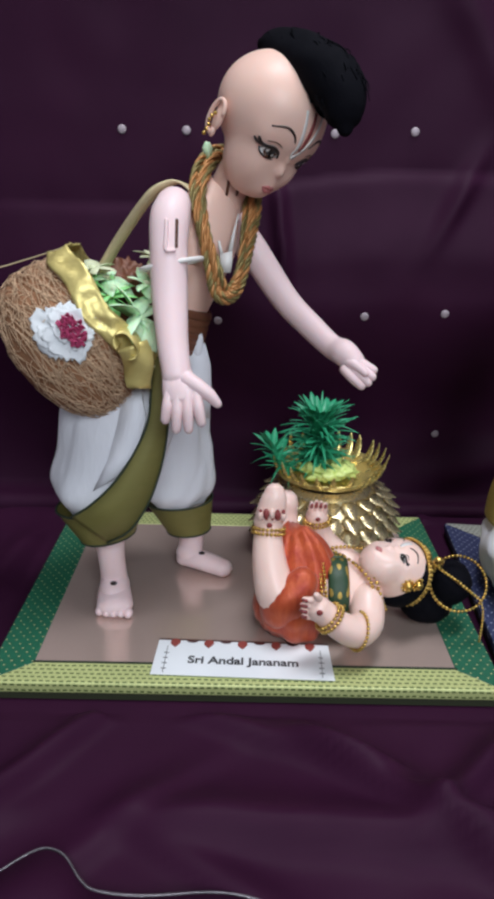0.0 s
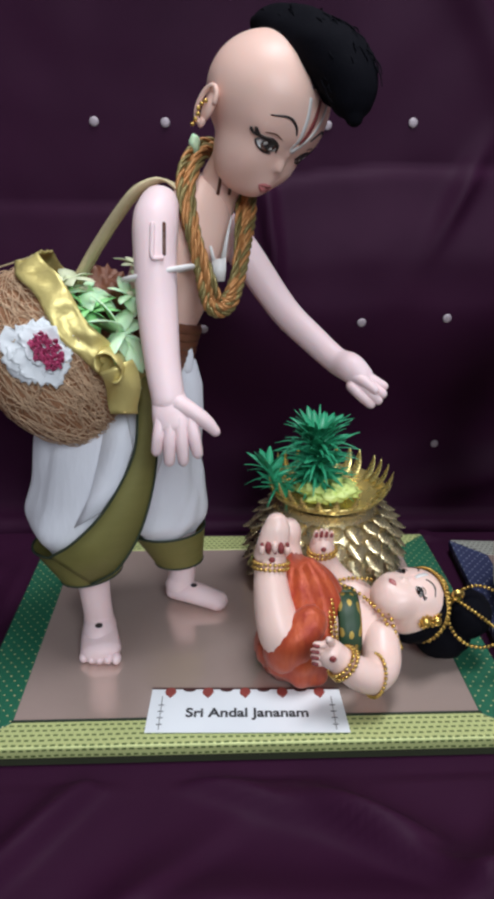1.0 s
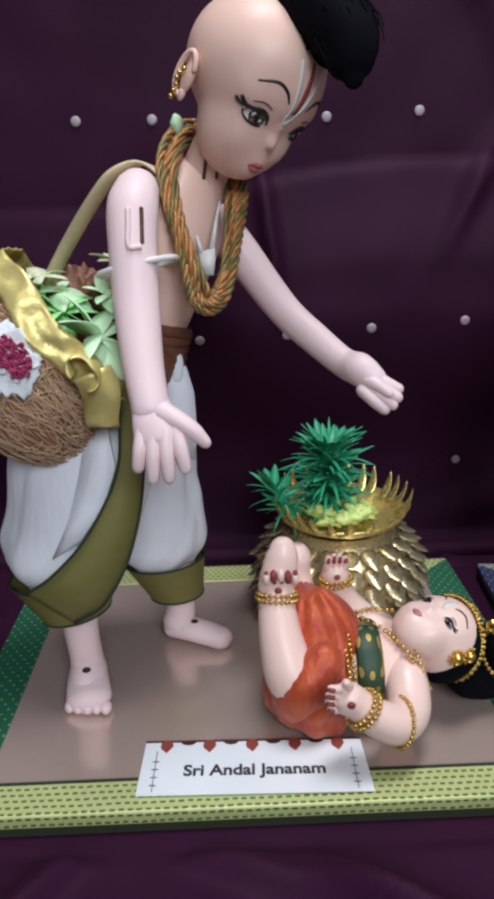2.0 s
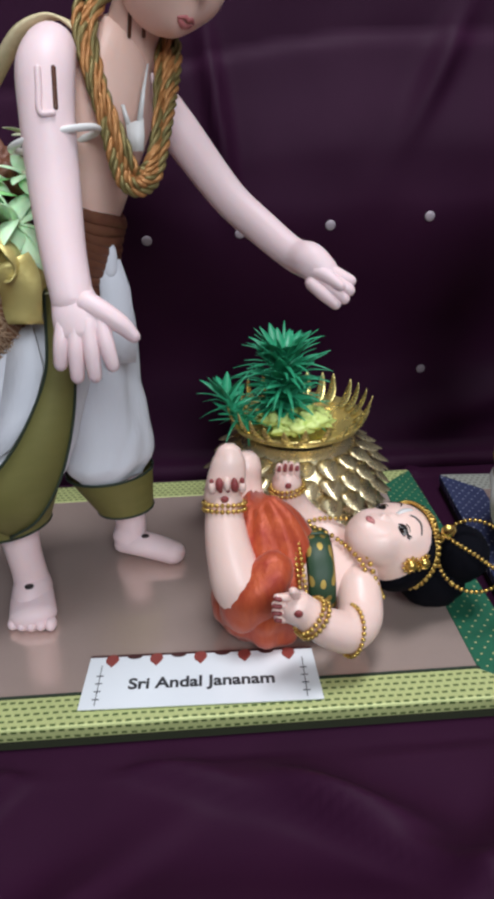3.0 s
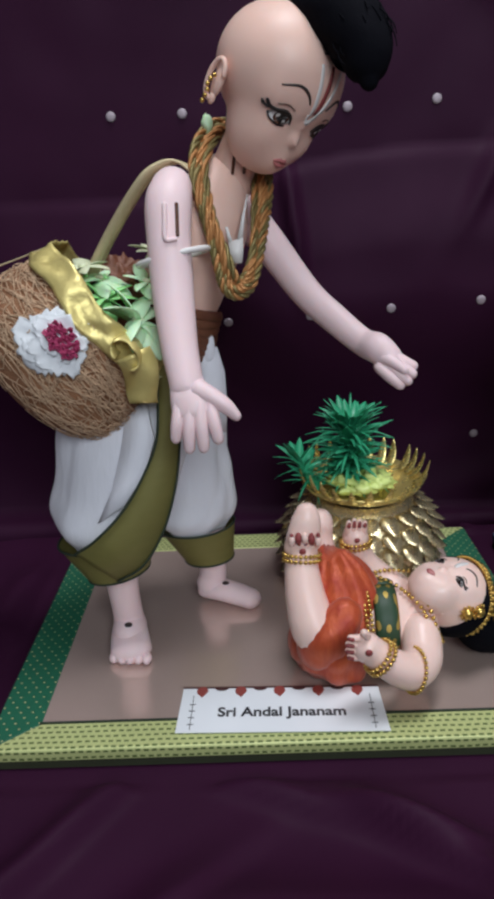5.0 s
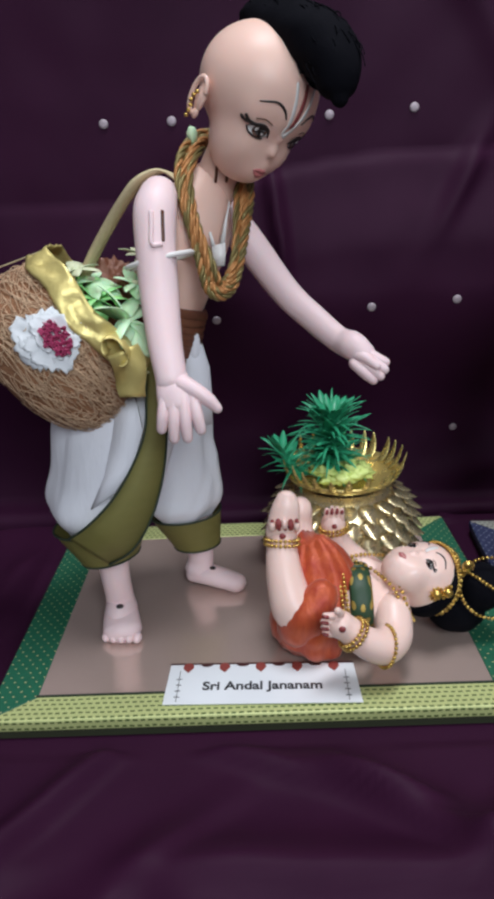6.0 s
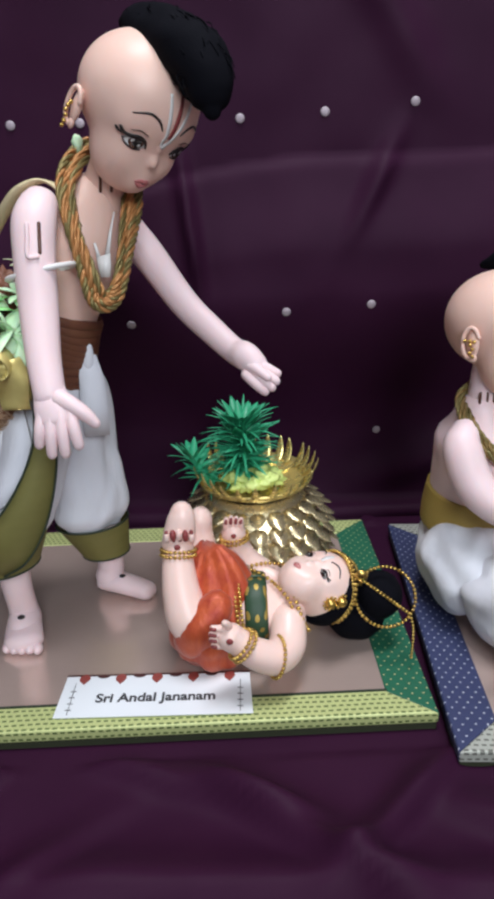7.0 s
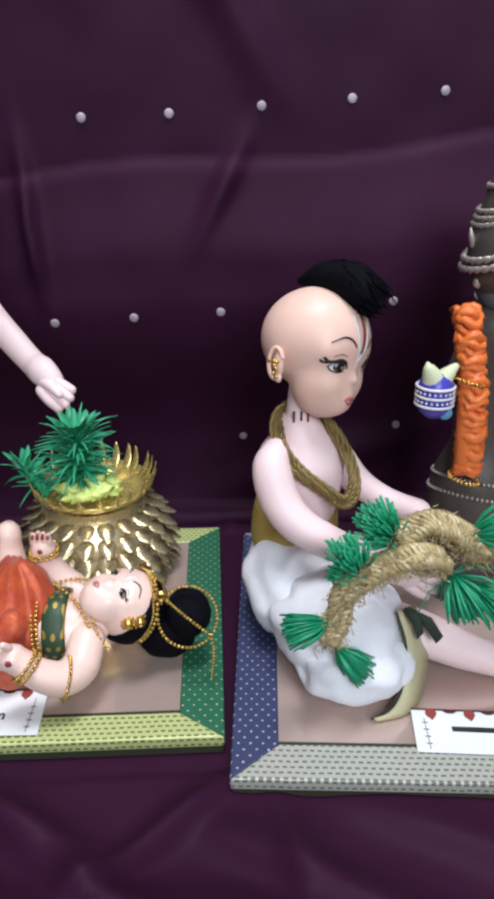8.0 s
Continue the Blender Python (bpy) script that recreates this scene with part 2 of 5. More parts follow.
def blob(bm, c, r, mat=0, rot=None, seg=20, rings=12, wob=0.0, freq=40.0):
    """An ellipsoid with an uneven surface."""
    out = []
    m = rot or Matrix.Identity(3)
    for j in range(1, rings):
        th = math.pi * j / rings
        row = []
        for k in range(seg):
            ph = 2 * math.pi * k / seg
            d = Vector((math.sin(th) * math.cos(ph), math.sin(th) * math.sin(ph), math.cos(th)))
            p = Vector((d.x * r[0], d.y * r[1], d.z * r[2]))
            if wob:
                p *= 1 + wob * noise.fractal((p + Vector(c)) * freq, 0.7, 2.0, 3)
            row.append(Vector(c) + m @ p)
        out.append(row)
    skin_rings(bm, out, mat)


def ribbon(bm, rows, mat=0, thick=0.0012):
    """A strip with thickness: rows of (left point, right point)."""
    rings = []
    for i, (a, b) in enumerate(rows):
        a, b = Vector(a), Vector(b)
        na, nb = rows[max(i - 1, 0)], rows[min(i + 1, len(rows) - 1)]
        run = (Vector(nb[0]) + Vector(nb[1]) - Vector(na[0]) - Vector(na[1]))
        n = run.cross(b - a).normalized() * thick / 2
        mid = (a + b) / 2
        rings.append([a + n, mid + n * 1.4, b + n, b - n, mid - n, a - n])
    skin_rings(bm, rings, mat)


def slab(bm, corners, z0, z1, mat=0):
    """A prism over a polygon of (x, y)."""
    lo = [bm.verts.new((x, y, z0)) for x, y in corners]
    hi = [bm.verts.new((x, y, z1)) for x, y in corners]
    n = len(corners)
    fs = [bm.faces.new(lo[::-1]), bm.faces.new(hi)] + [bm.faces.new((lo[i], lo[(i + 1) % n], hi[(i + 1) % n], hi[i])) for i in range(n)]
    for f in fs:
        f.material_index = mat
    return fs


def mesh_of(name, bm, mats):
    bmesh.ops.recalc_face_normals(bm, faces=bm.faces[:])
    me = bpy.data.meshes.new(name)
    bm.to_mesh(me)
    bm.free()
    for m in mats if isinstance(mats, (list, tuple)) else [mats]:
        me.materials.append(m)
    return me


def part(name, bm, mats, parent=None, label=""):
    ob = new(name, mesh_of(name, bm, mats))
    if parent:
        ob.parent = parent
    return tagged(ob, label)


def thing(name, label, category, group="", kind=""):
    return tagged(new(name), label, category, group, kind)


def solid(name, bm, mats, label, category, group="", kind=""):
    return tagged(part(name, bm, mats), label, category, group, kind)


def soften(ob, width=0.001, segments=2):
    md = ob.modifiers.new("edges", "BEVEL")
    md.width, md.segments, md.limit_method = width, segments, "ANGLE"
    return ob


# ---- the room that closes the place ----
def box(x0, x1, y0, y1, z0, z1):
    bm = bmesh.new()
    slab(bm, [(x0, y0), (x1, y0), (x1, y1), (x0, y1)], z0, z1)
    return bm


RX0, RX1, RY0, RY1, RZ0, RZ1 = -1.5, 1.7, -1.5, 0.95, -0.06, 2.1
solid("floor", box(RX0, RX1, RY0, RY1, RZ0 - 0.05, RZ0), FLOORING, "plain tiled floor under the draped cloth", "floor", kind="structure")
solid("ceiling", box(RX0, RX1, RY0, RY1, RZ1, RZ1 + 0.05), PLASTER, "plain painted ceiling of the room", "ceiling", kind="structure")
solid("wall_north", box(RX0, RX1, RY1, RY1 + 0.08, RZ0, RZ1), PLASTER, "plain painted wall behind the cloth", "wall", kind="structure")
solid("wall_west", box(RX0 - 0.08, RX0, RY0, RY1, RZ0, RZ1), PLASTER, "plain painted side wall", "wall", kind="structure")
solid("wall_east", box(RX1, RX1 + 0.08, RY0, RY1, RZ0, RZ1), PLASTER, "plain painted side wall", "wall", kind="structure")
# unseen wall; its opening is added round the front fill light
bm = bmesh.new()
for x0, x1, z0, z1 in ((RX0, -0.05, RZ0, RZ1), (0.95, RX1, RZ0, RZ1), (-0.05, 0.95, RZ0, 0.85), (-0.05, 0.95, 1.85, RZ1)):
    slab(bm, [(x0, RY0 - 0.08), (x1, RY0 - 0.08), (x1, RY0), (x0, RY0)], z0, z1)
solid("wall_south", bm, PLASTER, "plain painted wall with an added opening for the front fill light", "wall", kind="structure")


# ---- draped cloth: ground and backdrop in one sheet ----
def ridge(x, y, x0, y0, x1, y1, width, h):
    """A soft fold along a line on the ground."""
    d = Vector((x1 - x0, y1 - y0))
    L = d.length
    d /= L
    s = (x - x0) * d.x + (y - y0) * d.y
    t = (y - y0) * d.x - (x - x0) * d.y
    fade = 1.0 / (1.0 + math.exp(-(s) / 0.012)) / (1.0 + math.exp((s - L) / 0.012))
    w = width if t > 0 else width * 0.45
    return h * fade * math.exp(-(t / w) ** 2)


FOLDS = ((-0.055, 0.305, 0.22, 0.284, 0.022, 0.016), (-0.06, 0.30, 0.03, 0.245, 0.014, 0.008), (0.03, 0.372, 0.14, 0.27, 0.016, 0.014),
         (0.10, 0.30, 0.168, 0.37, 0.012, 0.013), (-0.15, 0.30, -0.09, 0.385, 0.013, 0.012), (0.17, 0.34, 0.32, 0.25, 0.018, 0.013),
         (-0.22, 0.36, -0.20, 0.62, 0.022, 0.014), (-0.29, 0.42, -0.205, 0.52, 0.020, 0.012), (-0.04, 0.388, 0.09, 0.335, 0.013, 0.010),
         (0.18, 0.70, 0.20, 0.40, 0.008, 0.005), (-0.30, 0.24, -0.13, 0.31, 0.022, 0.010), (0.20, 0.36, 0.22, 0.25, 0.014, 0.007),
         (0.25, 0.355, 0.36, 0.30, 0.018, 0.008), (-0.12, 0.25, -0.02, 0.35, 0.016, 0.006))


def ground_height(x, y):
    z = sum(ridge(x, y, *f) for f in FOLDS)
    z += 0.004 * noise.noise(Vector((x * 7, y * 9, 0.3))) + 0.0012 * noise.noise(Vector((x * 30, y * 30, 1.7)))
    inside = (-0.19 < x < 0.54 and 0.385 < y < 0.67)
    z = max(z, -0.003)
    return min(z, -0.0015) if inside else z - 0.001


def back_depth(x, z):
    """How far the hanging cloth stands in front of its rest plane."""
    line = 0.317 + 0.085 * (x - 0.03) + 0.006 * math.sin(x * 17)
    d = 0.004 * noise.noise(Vector((x * 6, z * 7, 4.0))) + 0.0015 * noise.noise(Vector((x * 22, z * 22, 9.0)))
    up = z - line
    if x > 0.0:
        ends = 1.0
    else:
        ends = max(0.35, 1 + x * 3)
    shelf = 0.026 * ends
    t = min(max(-up / 0.075, 0.0), 1.0)
    d += shelf * (0.30 * (1 - math.exp(min(up, 0.0) / 0.004)) + 0.70 * t * t * (3 - 2 * t))
    t = min(1.0, max(0.0, (0.225 - z) / 0.15))
    d -= 0.058 * t * t * (3 - 2 * t)
    # vertical pull folds
    d += 0.016 * math.exp(-((x - 0.022 - (0.31 - z) * 0.12) / 0.006) ** 2) * math.exp(-((z - 0.28) / 0.05) ** 2)
    d += 0.011 * math.exp(-((x - 0.175 - (z - 0.30) * 0.5) / 0.010) ** 2) * math.exp(-((z - 0.31) / 0.035) ** 2)
    d += 0.008 * math.exp(-((x - 0.21 - (z - 0.40) * -0.6) / 0.02) ** 2) * math.exp(-((z - 0.44) / 0.06) ** 2)
    d += 0.010 * math.exp(-((x + 0.17 - (z - 0.1) * 0.15) / 0.018) ** 2) * math.exp(-((z - 0.1) / 0.12) ** 2)
    d += 0.012 * math.exp(-((z - 0.045 - 0.3 * (x - 0.25)) / 0.02) ** 2) * math.exp(-((x - 0.30) / 0.12) ** 2)
    return d


BACK = 0.694


def sheet_point(x, v):
    """v < 0: on the ground at BACK + v; v > 0: at that height on the hanging cloth."""
    if v <= 0:
        y = BACK + v
        near = min(1.0, -v / 0.03)
        return (x, y - (1 - near) * 0.0, ground_height(x, y) * near)
    d = back_depth(x, v) * min(1.0, v / 0.006)
    return (x, BACK - d - 0.012 * math.exp(-v / 0.02), v)


def spread(a, b, lo, hi, fine, coarse):
    out, v = [a], a
    while v < b:
        v += fine if lo < v < hi else coarse
        out.append(min(v, b))
    return out


bm = bmesh.new()
xs = spread(-1.2, 1.4, -0.30, 0.46, 0.004, 0.04)
vs = spread(-1.1, 1.3, -0.47, 0.56, 0.004, 0.04)
grid = [[bm.verts.new(sheet_point(x, v)) for x in xs] for v in vs]
for r0, r1 in zip(grid, grid[1:]):
    for i in range(len(xs) - 1):
        bm.faces.new((r0[i], r0[i + 1], r1[i + 1], r1[i])).smooth = True
solid("backdrop_cloth", bm, PURPLE, "dark maroon purple satin cloth draped over table and wall", "cloth", kind="structure")


def stud():
    bm = bmesh.new()
    n = 12
    skin_rings(bm, [[(r * math.cos(2 * math.pi * k / n), -y, r * math.sin(2 * math.pi * k / n)) for k in range(n)]
                    for r, y in ((0.0036, 0.0), (0.0039, 0.0004), (0.0031, 0.0010), (0.0012, 0.0012))])
    return solid("cloth_stud", bm, SEQUIN, "small round pearly sequin stitched on the purple cloth", "sequin", "sequins on the cloth")


first = stud()
spots = [(x, 0.361 + 0.075 * max(0.0, x - 0.10)) for x in (-0.115, -0.059, 0.003, 0.070, 0.139, 0.212, 0.284, 0.358, 0.430)]
spots += [(x, 0.2005 + 0.055 * (x + 0.03)) for x in (-0.030, 0.038, 0.104, 0.177, 0.250, 0.323, 0.396)]
spots += [(0.198, 0.076), (0.348, 0.088)]
for i, (x, z) in enumerate(spots):
    y = sheet_point(x, z)[1]
    n = Vector((0, sheet_point(x, z + 0.004)[1] - y, 0))
    m = pose(x, y - 0.0004, z, -math.degrees(math.atan2(n.y, 0.004)), 0, 0)
    if i == 0:
        first.matrix_basis = m
    else:
        copy_thing(first, m)

# silver-edged dark cloth corner at the front
bm = bmesh.new()
edge = smooth_path([(-0.125, 0.268, 0.004), (-0.111, 0.279, 0.006), (-0.100, 0.283, 0.008), (-0.089, 0.279, 0.008), (-0.079, 0.268, 0.006), (-0.070, 0.263, 0.005),
                    (-0.048, 0.261, 0.005), (-0.01, 0.2625, 0.006), (0.02, 0.256, 0.005)], 6)
trim = thing("trimmed_cloth", "dark cloth corner with a sparkling silver braid edge", "cloth")
tube(bm, [(*p, 0.0007) for p in edge], 0, 8, 1, wob=0.6)
part("braid", bm, SILVER, trim, "sparkling silver braid")
bm = bmesh.new()
ribbon(bm, [((p[0] - 0.004, p[1] - 0.05, 0.004), (p[0], p[1] - 0.001, p[2] - 0.0006)) for p in edge], 0, 0.001)
part("cloth_fold", bm, PURPLE, trim)


# ---- display boards ----
def board(name, x0, x1, y0, y1, side, front, back, mat_w, front_w, label):
    base = thing(name, label, "display board", "display boards")
    t = 0.012
    # core in near-black: dark board edge, with the shadow gap below it put into the colour
    bm = bmesh.new()
    slab(bm, [(x0 + 0.001, y0 + 0.001), (x1 - 0.001, y0 + 0.001), (x1 - 0.001, y1 - 0.001), (x0 + 0.001, y1 - 0.001)], -0.001, t - 0.003)
    part("core", bm, EDGESHADE, base)
    bm = bmesh.new()
    slab(bm, [(x0 + mat_w - 0.002, y0 + front_w - 0.002), (x1 - mat_w + 0.002, y0 + front_w - 0.002), (x1 - mat_w + 0.002, y1 - 0.024), (x0 + mat_w - 0.002, y1 - 0.024)],
         t - 0.003, t - 0.0006)
    part("panel", bm, MAT, base, "glossy copper-brown card panel")
    for nm, m, poly, tag in (
            ("front_border", front, [(x0, y0), (x1, y0), (x1 - mat_w, y0 + front_w), (x0 + mat_w, y0 + front_w)], "woven gold-green border strip"),
            ("back_border", back, [(x0 + mat_w, y1 - 0.026), (x1 - mat_w, y1 - 0.026), (x1, y1), (x0, y1)], "woven gold border strip"),
            ("side_border", side, [(x0, y0), (x0 + mat_w, y0 + front_w), (x0 + mat_w, y1 - 0.026), (x0, y1)], "border cloth with shiny dots"),
            ("side_border", side, [(x1 - mat_w, y0 + front_w), (x1, y0), (x1, y1), (x1 - mat_w, y1 - 0.026)], "border cloth with shiny dots")):
        bm = bmesh.new()
        slab(bm, poly, 0.0045, t + (0.0006 if nm == "front_border" else 0.0))
        soften(part(nm, bm, m, base, tag), 0.0012, 2)
    bm = bmesh.new()
    slab(bm, [(x0 + mat_w - 0.001, y0 + front_w - 0.0004), (x1 - mat_w + 0.001, y0 + front_w - 0.0004), (x1 - mat_w + 0.001, y0 + front_w + 0.0012), (x0 + mat_w - 0.001, y0 + front_w + 0.0012)],
         t - 0.003, t + 0.0008)
    part("piping", bm, DARKHEM, base, "dark green edging")
    return base


BX0, BX1, BY0, BY1 = -0.1725, 0.1725, 0.400, 0.656
board("green_display_board", BX0, BX1, BY0, BY1, GREENDOT, WOVEN, WOVEN, 0.0285, 0.0215, "display board with copper panel and green and gold borders")
TURN = Matrix.Translation((0.1745, 0.3685, 0)) @ Matrix.Rotation(radians(-4.2), 4, "Z") @ Matrix.Translation((-0.1745, -0.3685, 0))
blue_board = board("blue_display_board", 0.1745, 0.5195, 0.3685, 0.645, BLUEDOT, WOVENGREY, WOVENGREY, 0.0285, 0.0265, "display board with tan panel and blue and silver borders")
blue_board.matrix_basis = TURN


def text_mesh(words, size, align="CENTER"):
    cu = bpy.data.curves.new("print", "FONT")
    cu.body, cu.size, cu.align_x, cu.align_y, cu.extrude, cu.offset = words, size, align, "CENTER", 0.00008, 0.00028
    tmp = bpy.data.objects.new("print", cu)
    scene.collection.objects.link(tmp)
    dg = bpy.context.evaluated_depsgraph_get()
    me = bpy.data.meshes.new_from_object(tmp.evaluated_get(dg))
    bpy.data.objects.remove(tmp)
    return me


def label_card(m, w, h, lines, tag):
    card = thing("name_label", tag, "label")
    card.matrix_basis = m
    bm = bmesh.new()
    slab(bm, [(-w / 2, -h / 2), (w / 2, -h / 2), (w / 2 - 0.002, h / 2), (-w / 2 + 0.001, h / 2)], 0, 0.0006)
    part("card", bm, PAPER, card)
    bm = bmesh.new()
    slab(bm, [(-w / 2 + 0.001, h / 2 - 0.0016), (w / 2 - 0.002, h / 2 - 0.0016), (w / 2 - 0.002, h / 2 - 0.0002), (-w / 2 + 0.001, h / 2 - 0.0002)], 0.0006, 0.0008)
    part("border_print", bm, MOTIFDARK, card, "dark maroon printed edge line")
    n = 5
    for i in range(2 * n - 1):
        x = -w / 2 + 0.013 + i * (w - 0.028) / (2 * n - 2)
        big = i % 2 == 0
        r = 0.0036 if big else 0.0042
        bm = bmesh.new()
        if big:
            poly = [(x + r * math.cos(a) * (1 if math.sin(a) > -0.5 else 0.8), h / 2 - 0.0042 + 0.0042 * math.sin(a) - (0.0012 if abs(a - 1.5 * math.pi) < 0.2 else 0)) for a in [2 * math.pi * k / 12 for k in range(12)]]
        else:
            poly = [(x + r * math.cos(a), h / 2 - 0.0014 + 0.0024 * math.sin(a)) for a in [math.pi + math.pi * k / 8 for k in range(9)]]
        slab(bm, poly, 0.0006, 0.0009 if big else 0.00085)
        part("motif", bm, MOTIF if big else MOTIFDARK, card)
    for sx in (-1, 1):
        bm = bmesh.new()
        x = sx * (w / 2 - 0.008)
        slab(bm, [(x - 0.0002, -h / 2 + 0.002), (x + 0.0002, -h / 2 + 0.002), (x + 0.0002, h / 2 - 0.008), (x - 0.0002, h / 2 - 0.008)], 0.0006, 0.0008)
        for k in range(4):
            y = -h / 2 + 0.006 + k * 0.0055
            slab(bm, [(x - 0.0018, y), (x + 0.0018, y), (x + 0.0018, y + 0.0004), (x - 0.0018, y + 0.0004)], 0.0006, 0.0009)
        part("stitch_print", bm, PRINT, card, "printed stitch line")
    for words, size, x, y in lines:
        if words:
            ob = new("lettering", text_mesh(words, size))
            ob.data.materials.append(PRINT)
            ob.location = (x, y, 0.00075)
            ob.parent = card
        else:
            bm = bmesh.new()
            slab(bm, [(x - size / 2, y - 0.002), (x + size / 2, y - 0.002), (x + size / 2, y + 0.002), (x - size / 2, y + 0.002)], 0.0006, 0.0008)
            part("print_bar", bm, PRINT, card)
    return card


label_card(pose(-0.0015, 0.4265, 0.0137, 0.5, 0, -1.6), 0.123, 0.0385, [("Sri Andal Jananam", 0.0105, 0.0, -0.0035)], "glossy white label with black lettering and maroon motifs")
label_card(TURN @ pose(0.3460, 0.4050, 0.0137, 0.5, 0, -1.6), 0.123, 0.0345, [("", 0.052, -0.012, 0.001), ("", 0.03, 0.004, -0.0085)], "glossy white label with two printed lines and motifs")


# ---- dolls ----
class Head:
    """A moulded doll's head of height h, chin to crown: it looks along f, with u up and l to its own left. A round skull and a narrow face run
    into one another, with nose, lips, chin, cheeks and eye hollows; marks are painted at (l, u) in head heights."""

    def __init__(self, c, f, u, h):
        self.c, self.h = Vector(c), h
        self.f = Vector(f).normalized()
        self.u = (Vector(u) - self.f * Vector(u).dot(self.f)).normalized()
        self.l = self.u.cross(self.f)

    SHELLS = (((0, 0.088, -0.025), (0.395, 0.378, 0.420)), ((0, -0.20, 0.07), (0.290, 0.310, 0.240)))
    BUMPS = ((0, -0.235, 0.38, 0.085, 0.048), (0, -0.13, 0.38, 0.10, 0.012), (0, -0.36, 0.31, 0.11, 0.013), (0, -0.47, 0.29, 0.20, 0.034),
             (0.22, -0.24, 0.26, 0.28, 0.034), (-0.22, -0.24, 0.26, 0.28, 0.034), (0.27, -0.03, 0.27, 0.24, 0.022), (-0.27, -0.03, 0.27, 0.24, 0.022), (0, -0.06, 0.38, 0.10, -0.014),
             (0, -0.41, 0.30, 0.05, -0.008))

    def reach(self, l, u, f):
        """How far the surface is from the centre along a unit direction, in head heights."""
        ts = []
        for e, a in self.SHELLS:
            A = sum((d / r) ** 2 for d, r in zip((l, u, f), a))
            B = sum(d * q / r ** 2 for d, q, r in zip((l, u, f), e, a))
            C = sum((q / r) ** 2 for q, r in zip(e, a)) - 1
            ts.append((B + math.sqrt(B * B - A * C)) / A)
        t = 0.025 * math.log(math.exp(ts[0] / 0.025) + math.exp(ts[1] / 0.025))
        for l0, u0, f0, w, k in self.BUMPS:
            n = math.sqrt(l0 * l0 + u0 * u0 + f0 * f0)
            t += k * math.exp(-((l - l0 / n) ** 2 + (u - u0 / n) ** 2 + (f - f0 / n) ** 2) / (w * w))
        return t

    def local(self, l, u, f):
        return self.c + (self.l * l + self.u * u + self.f * f) * self.h

    def toward(self, l, u, f, lift=0.0):
        d = Vector((l, u, f)).normalized()
        return self.local(*(d * (self.reach(*d) + lift / self.h)))

    def at(self, l, u, lift=0.0):
        """The place on the face at l and u."""
        lo, hi = 0.02, 0.7
        for _ in range(18):
            f = (lo + hi) / 2
            v = Vector((l, u, f))
            n = v.length
            if self.reach(*(v / n)) > n:
                lo = f
            else:
                hi = f
        return self.toward(l, u, lo, lift)

    def build(self, bm, mat, rows=52, seg=60):
        rings = []
        for j in range(1, rows):
            th = math.pi * (j / rows) ** 1.25
            row = []
            for k in range(seg):
                ph = 2 * math.pi * k / seg
                row.append(self.toward(math.sin(th) * math.sin(ph), math.sin(th) * math.cos(ph), math.cos(th)))
            rings.append(row)
        skin_rings(bm, rings, mat)

    def oval(self, bm, a, b, wa, wb, mat, lift, turn=0.0, n=18):
        ct, st = math.cos(turn), math.sin(turn)
        out = []
        for ring in (1.0, 0.6, 0.2):
            row = []
            for k in range(n):
                x, y = wa * ring * math.cos(2 * math.pi * k / n), wb * ring * math.sin(2 * math.pi * k / n)
                row.append(self.at(a + x * ct - y * st, b + x * st + y * ct, lift))
            out.append(row)
        skin_rings(bm, out, mat)

    def stroke(self, bm, pts, width, mat, lift, even=0.35):
        path = smooth_path(pts, 5)
        n = len(path)
        rings = []
        for i, q in enumerate(path):
            w = width / 2 * (even + (1 - even) * math.sin(math.pi * min(1.0, (i + 0.6) / n)))
            nx = path[min(i + 1, n - 1)] - path[max(i - 1, 0)]
            side = np.array((-nx[1], nx[0])) / max(1e-9, math.hypot(*nx))
            a, b = q + side * w, q - side * w
            rings.append([self.at(*a, lift), self.at(*b, lift), self.at(*b, lift - 0.0006), self.at(*a, lift - 0.0006)])
        skin_rings(bm, rings, mat)

    def paint(self, bm, white, dark, brown, lips, red, size=0.8, namam=True):
        for s in (-1, 1):
            def on(pts):
                """Marks of the eye, drawn about its middle."""
                return [(0.180 * s + x * size * s, -0.110 + y * size) for x, y in pts]
            for x, y, wa, wb, m, lift in ((0.0, 0.0, 0.090, 0.050, white, 0.0002), (-0.010, 0.002, 0.058, 0.050, brown, 0.0004), (-0.012, 0.006, 0.036, 0.036, dark, 0.0006),
                                          (0.024, 0.012, 0.014, 0.016, white, 0.0008), (-0.036, -0.012, 0.012, 0.013, white, 0.0008)):
                (ex, ey), = on([(x, y)])
                self.oval(bm, ex, ey, wa * size, wb * size, m, lift)
            self.stroke(bm, on([(-0.098, -0.020), (-0.065, 0.030), (-0.005, 0.054), (0.060, 0.040), (0.105, 0.046), (0.140, 0.082)]), 0.028 * size, dark, 0.0008)
            self.stroke(bm, on([(0.098, 0.028), (0.130, 0.040), (0.150, 0.062)]), 0.014 * size, dark, 0.0007)
            self.stroke(bm, on([(-0.065, -0.044), (-0.005, -0.052), (0.055, -0.034), (0.092, 0.005)]), 0.010 * size, dark, 0.0007)
            self.stroke(bm, on([(-0.060, 0.086), (0.010, 0.104), (0.080, 0.084)]), 0.006, brown, 0.0005)
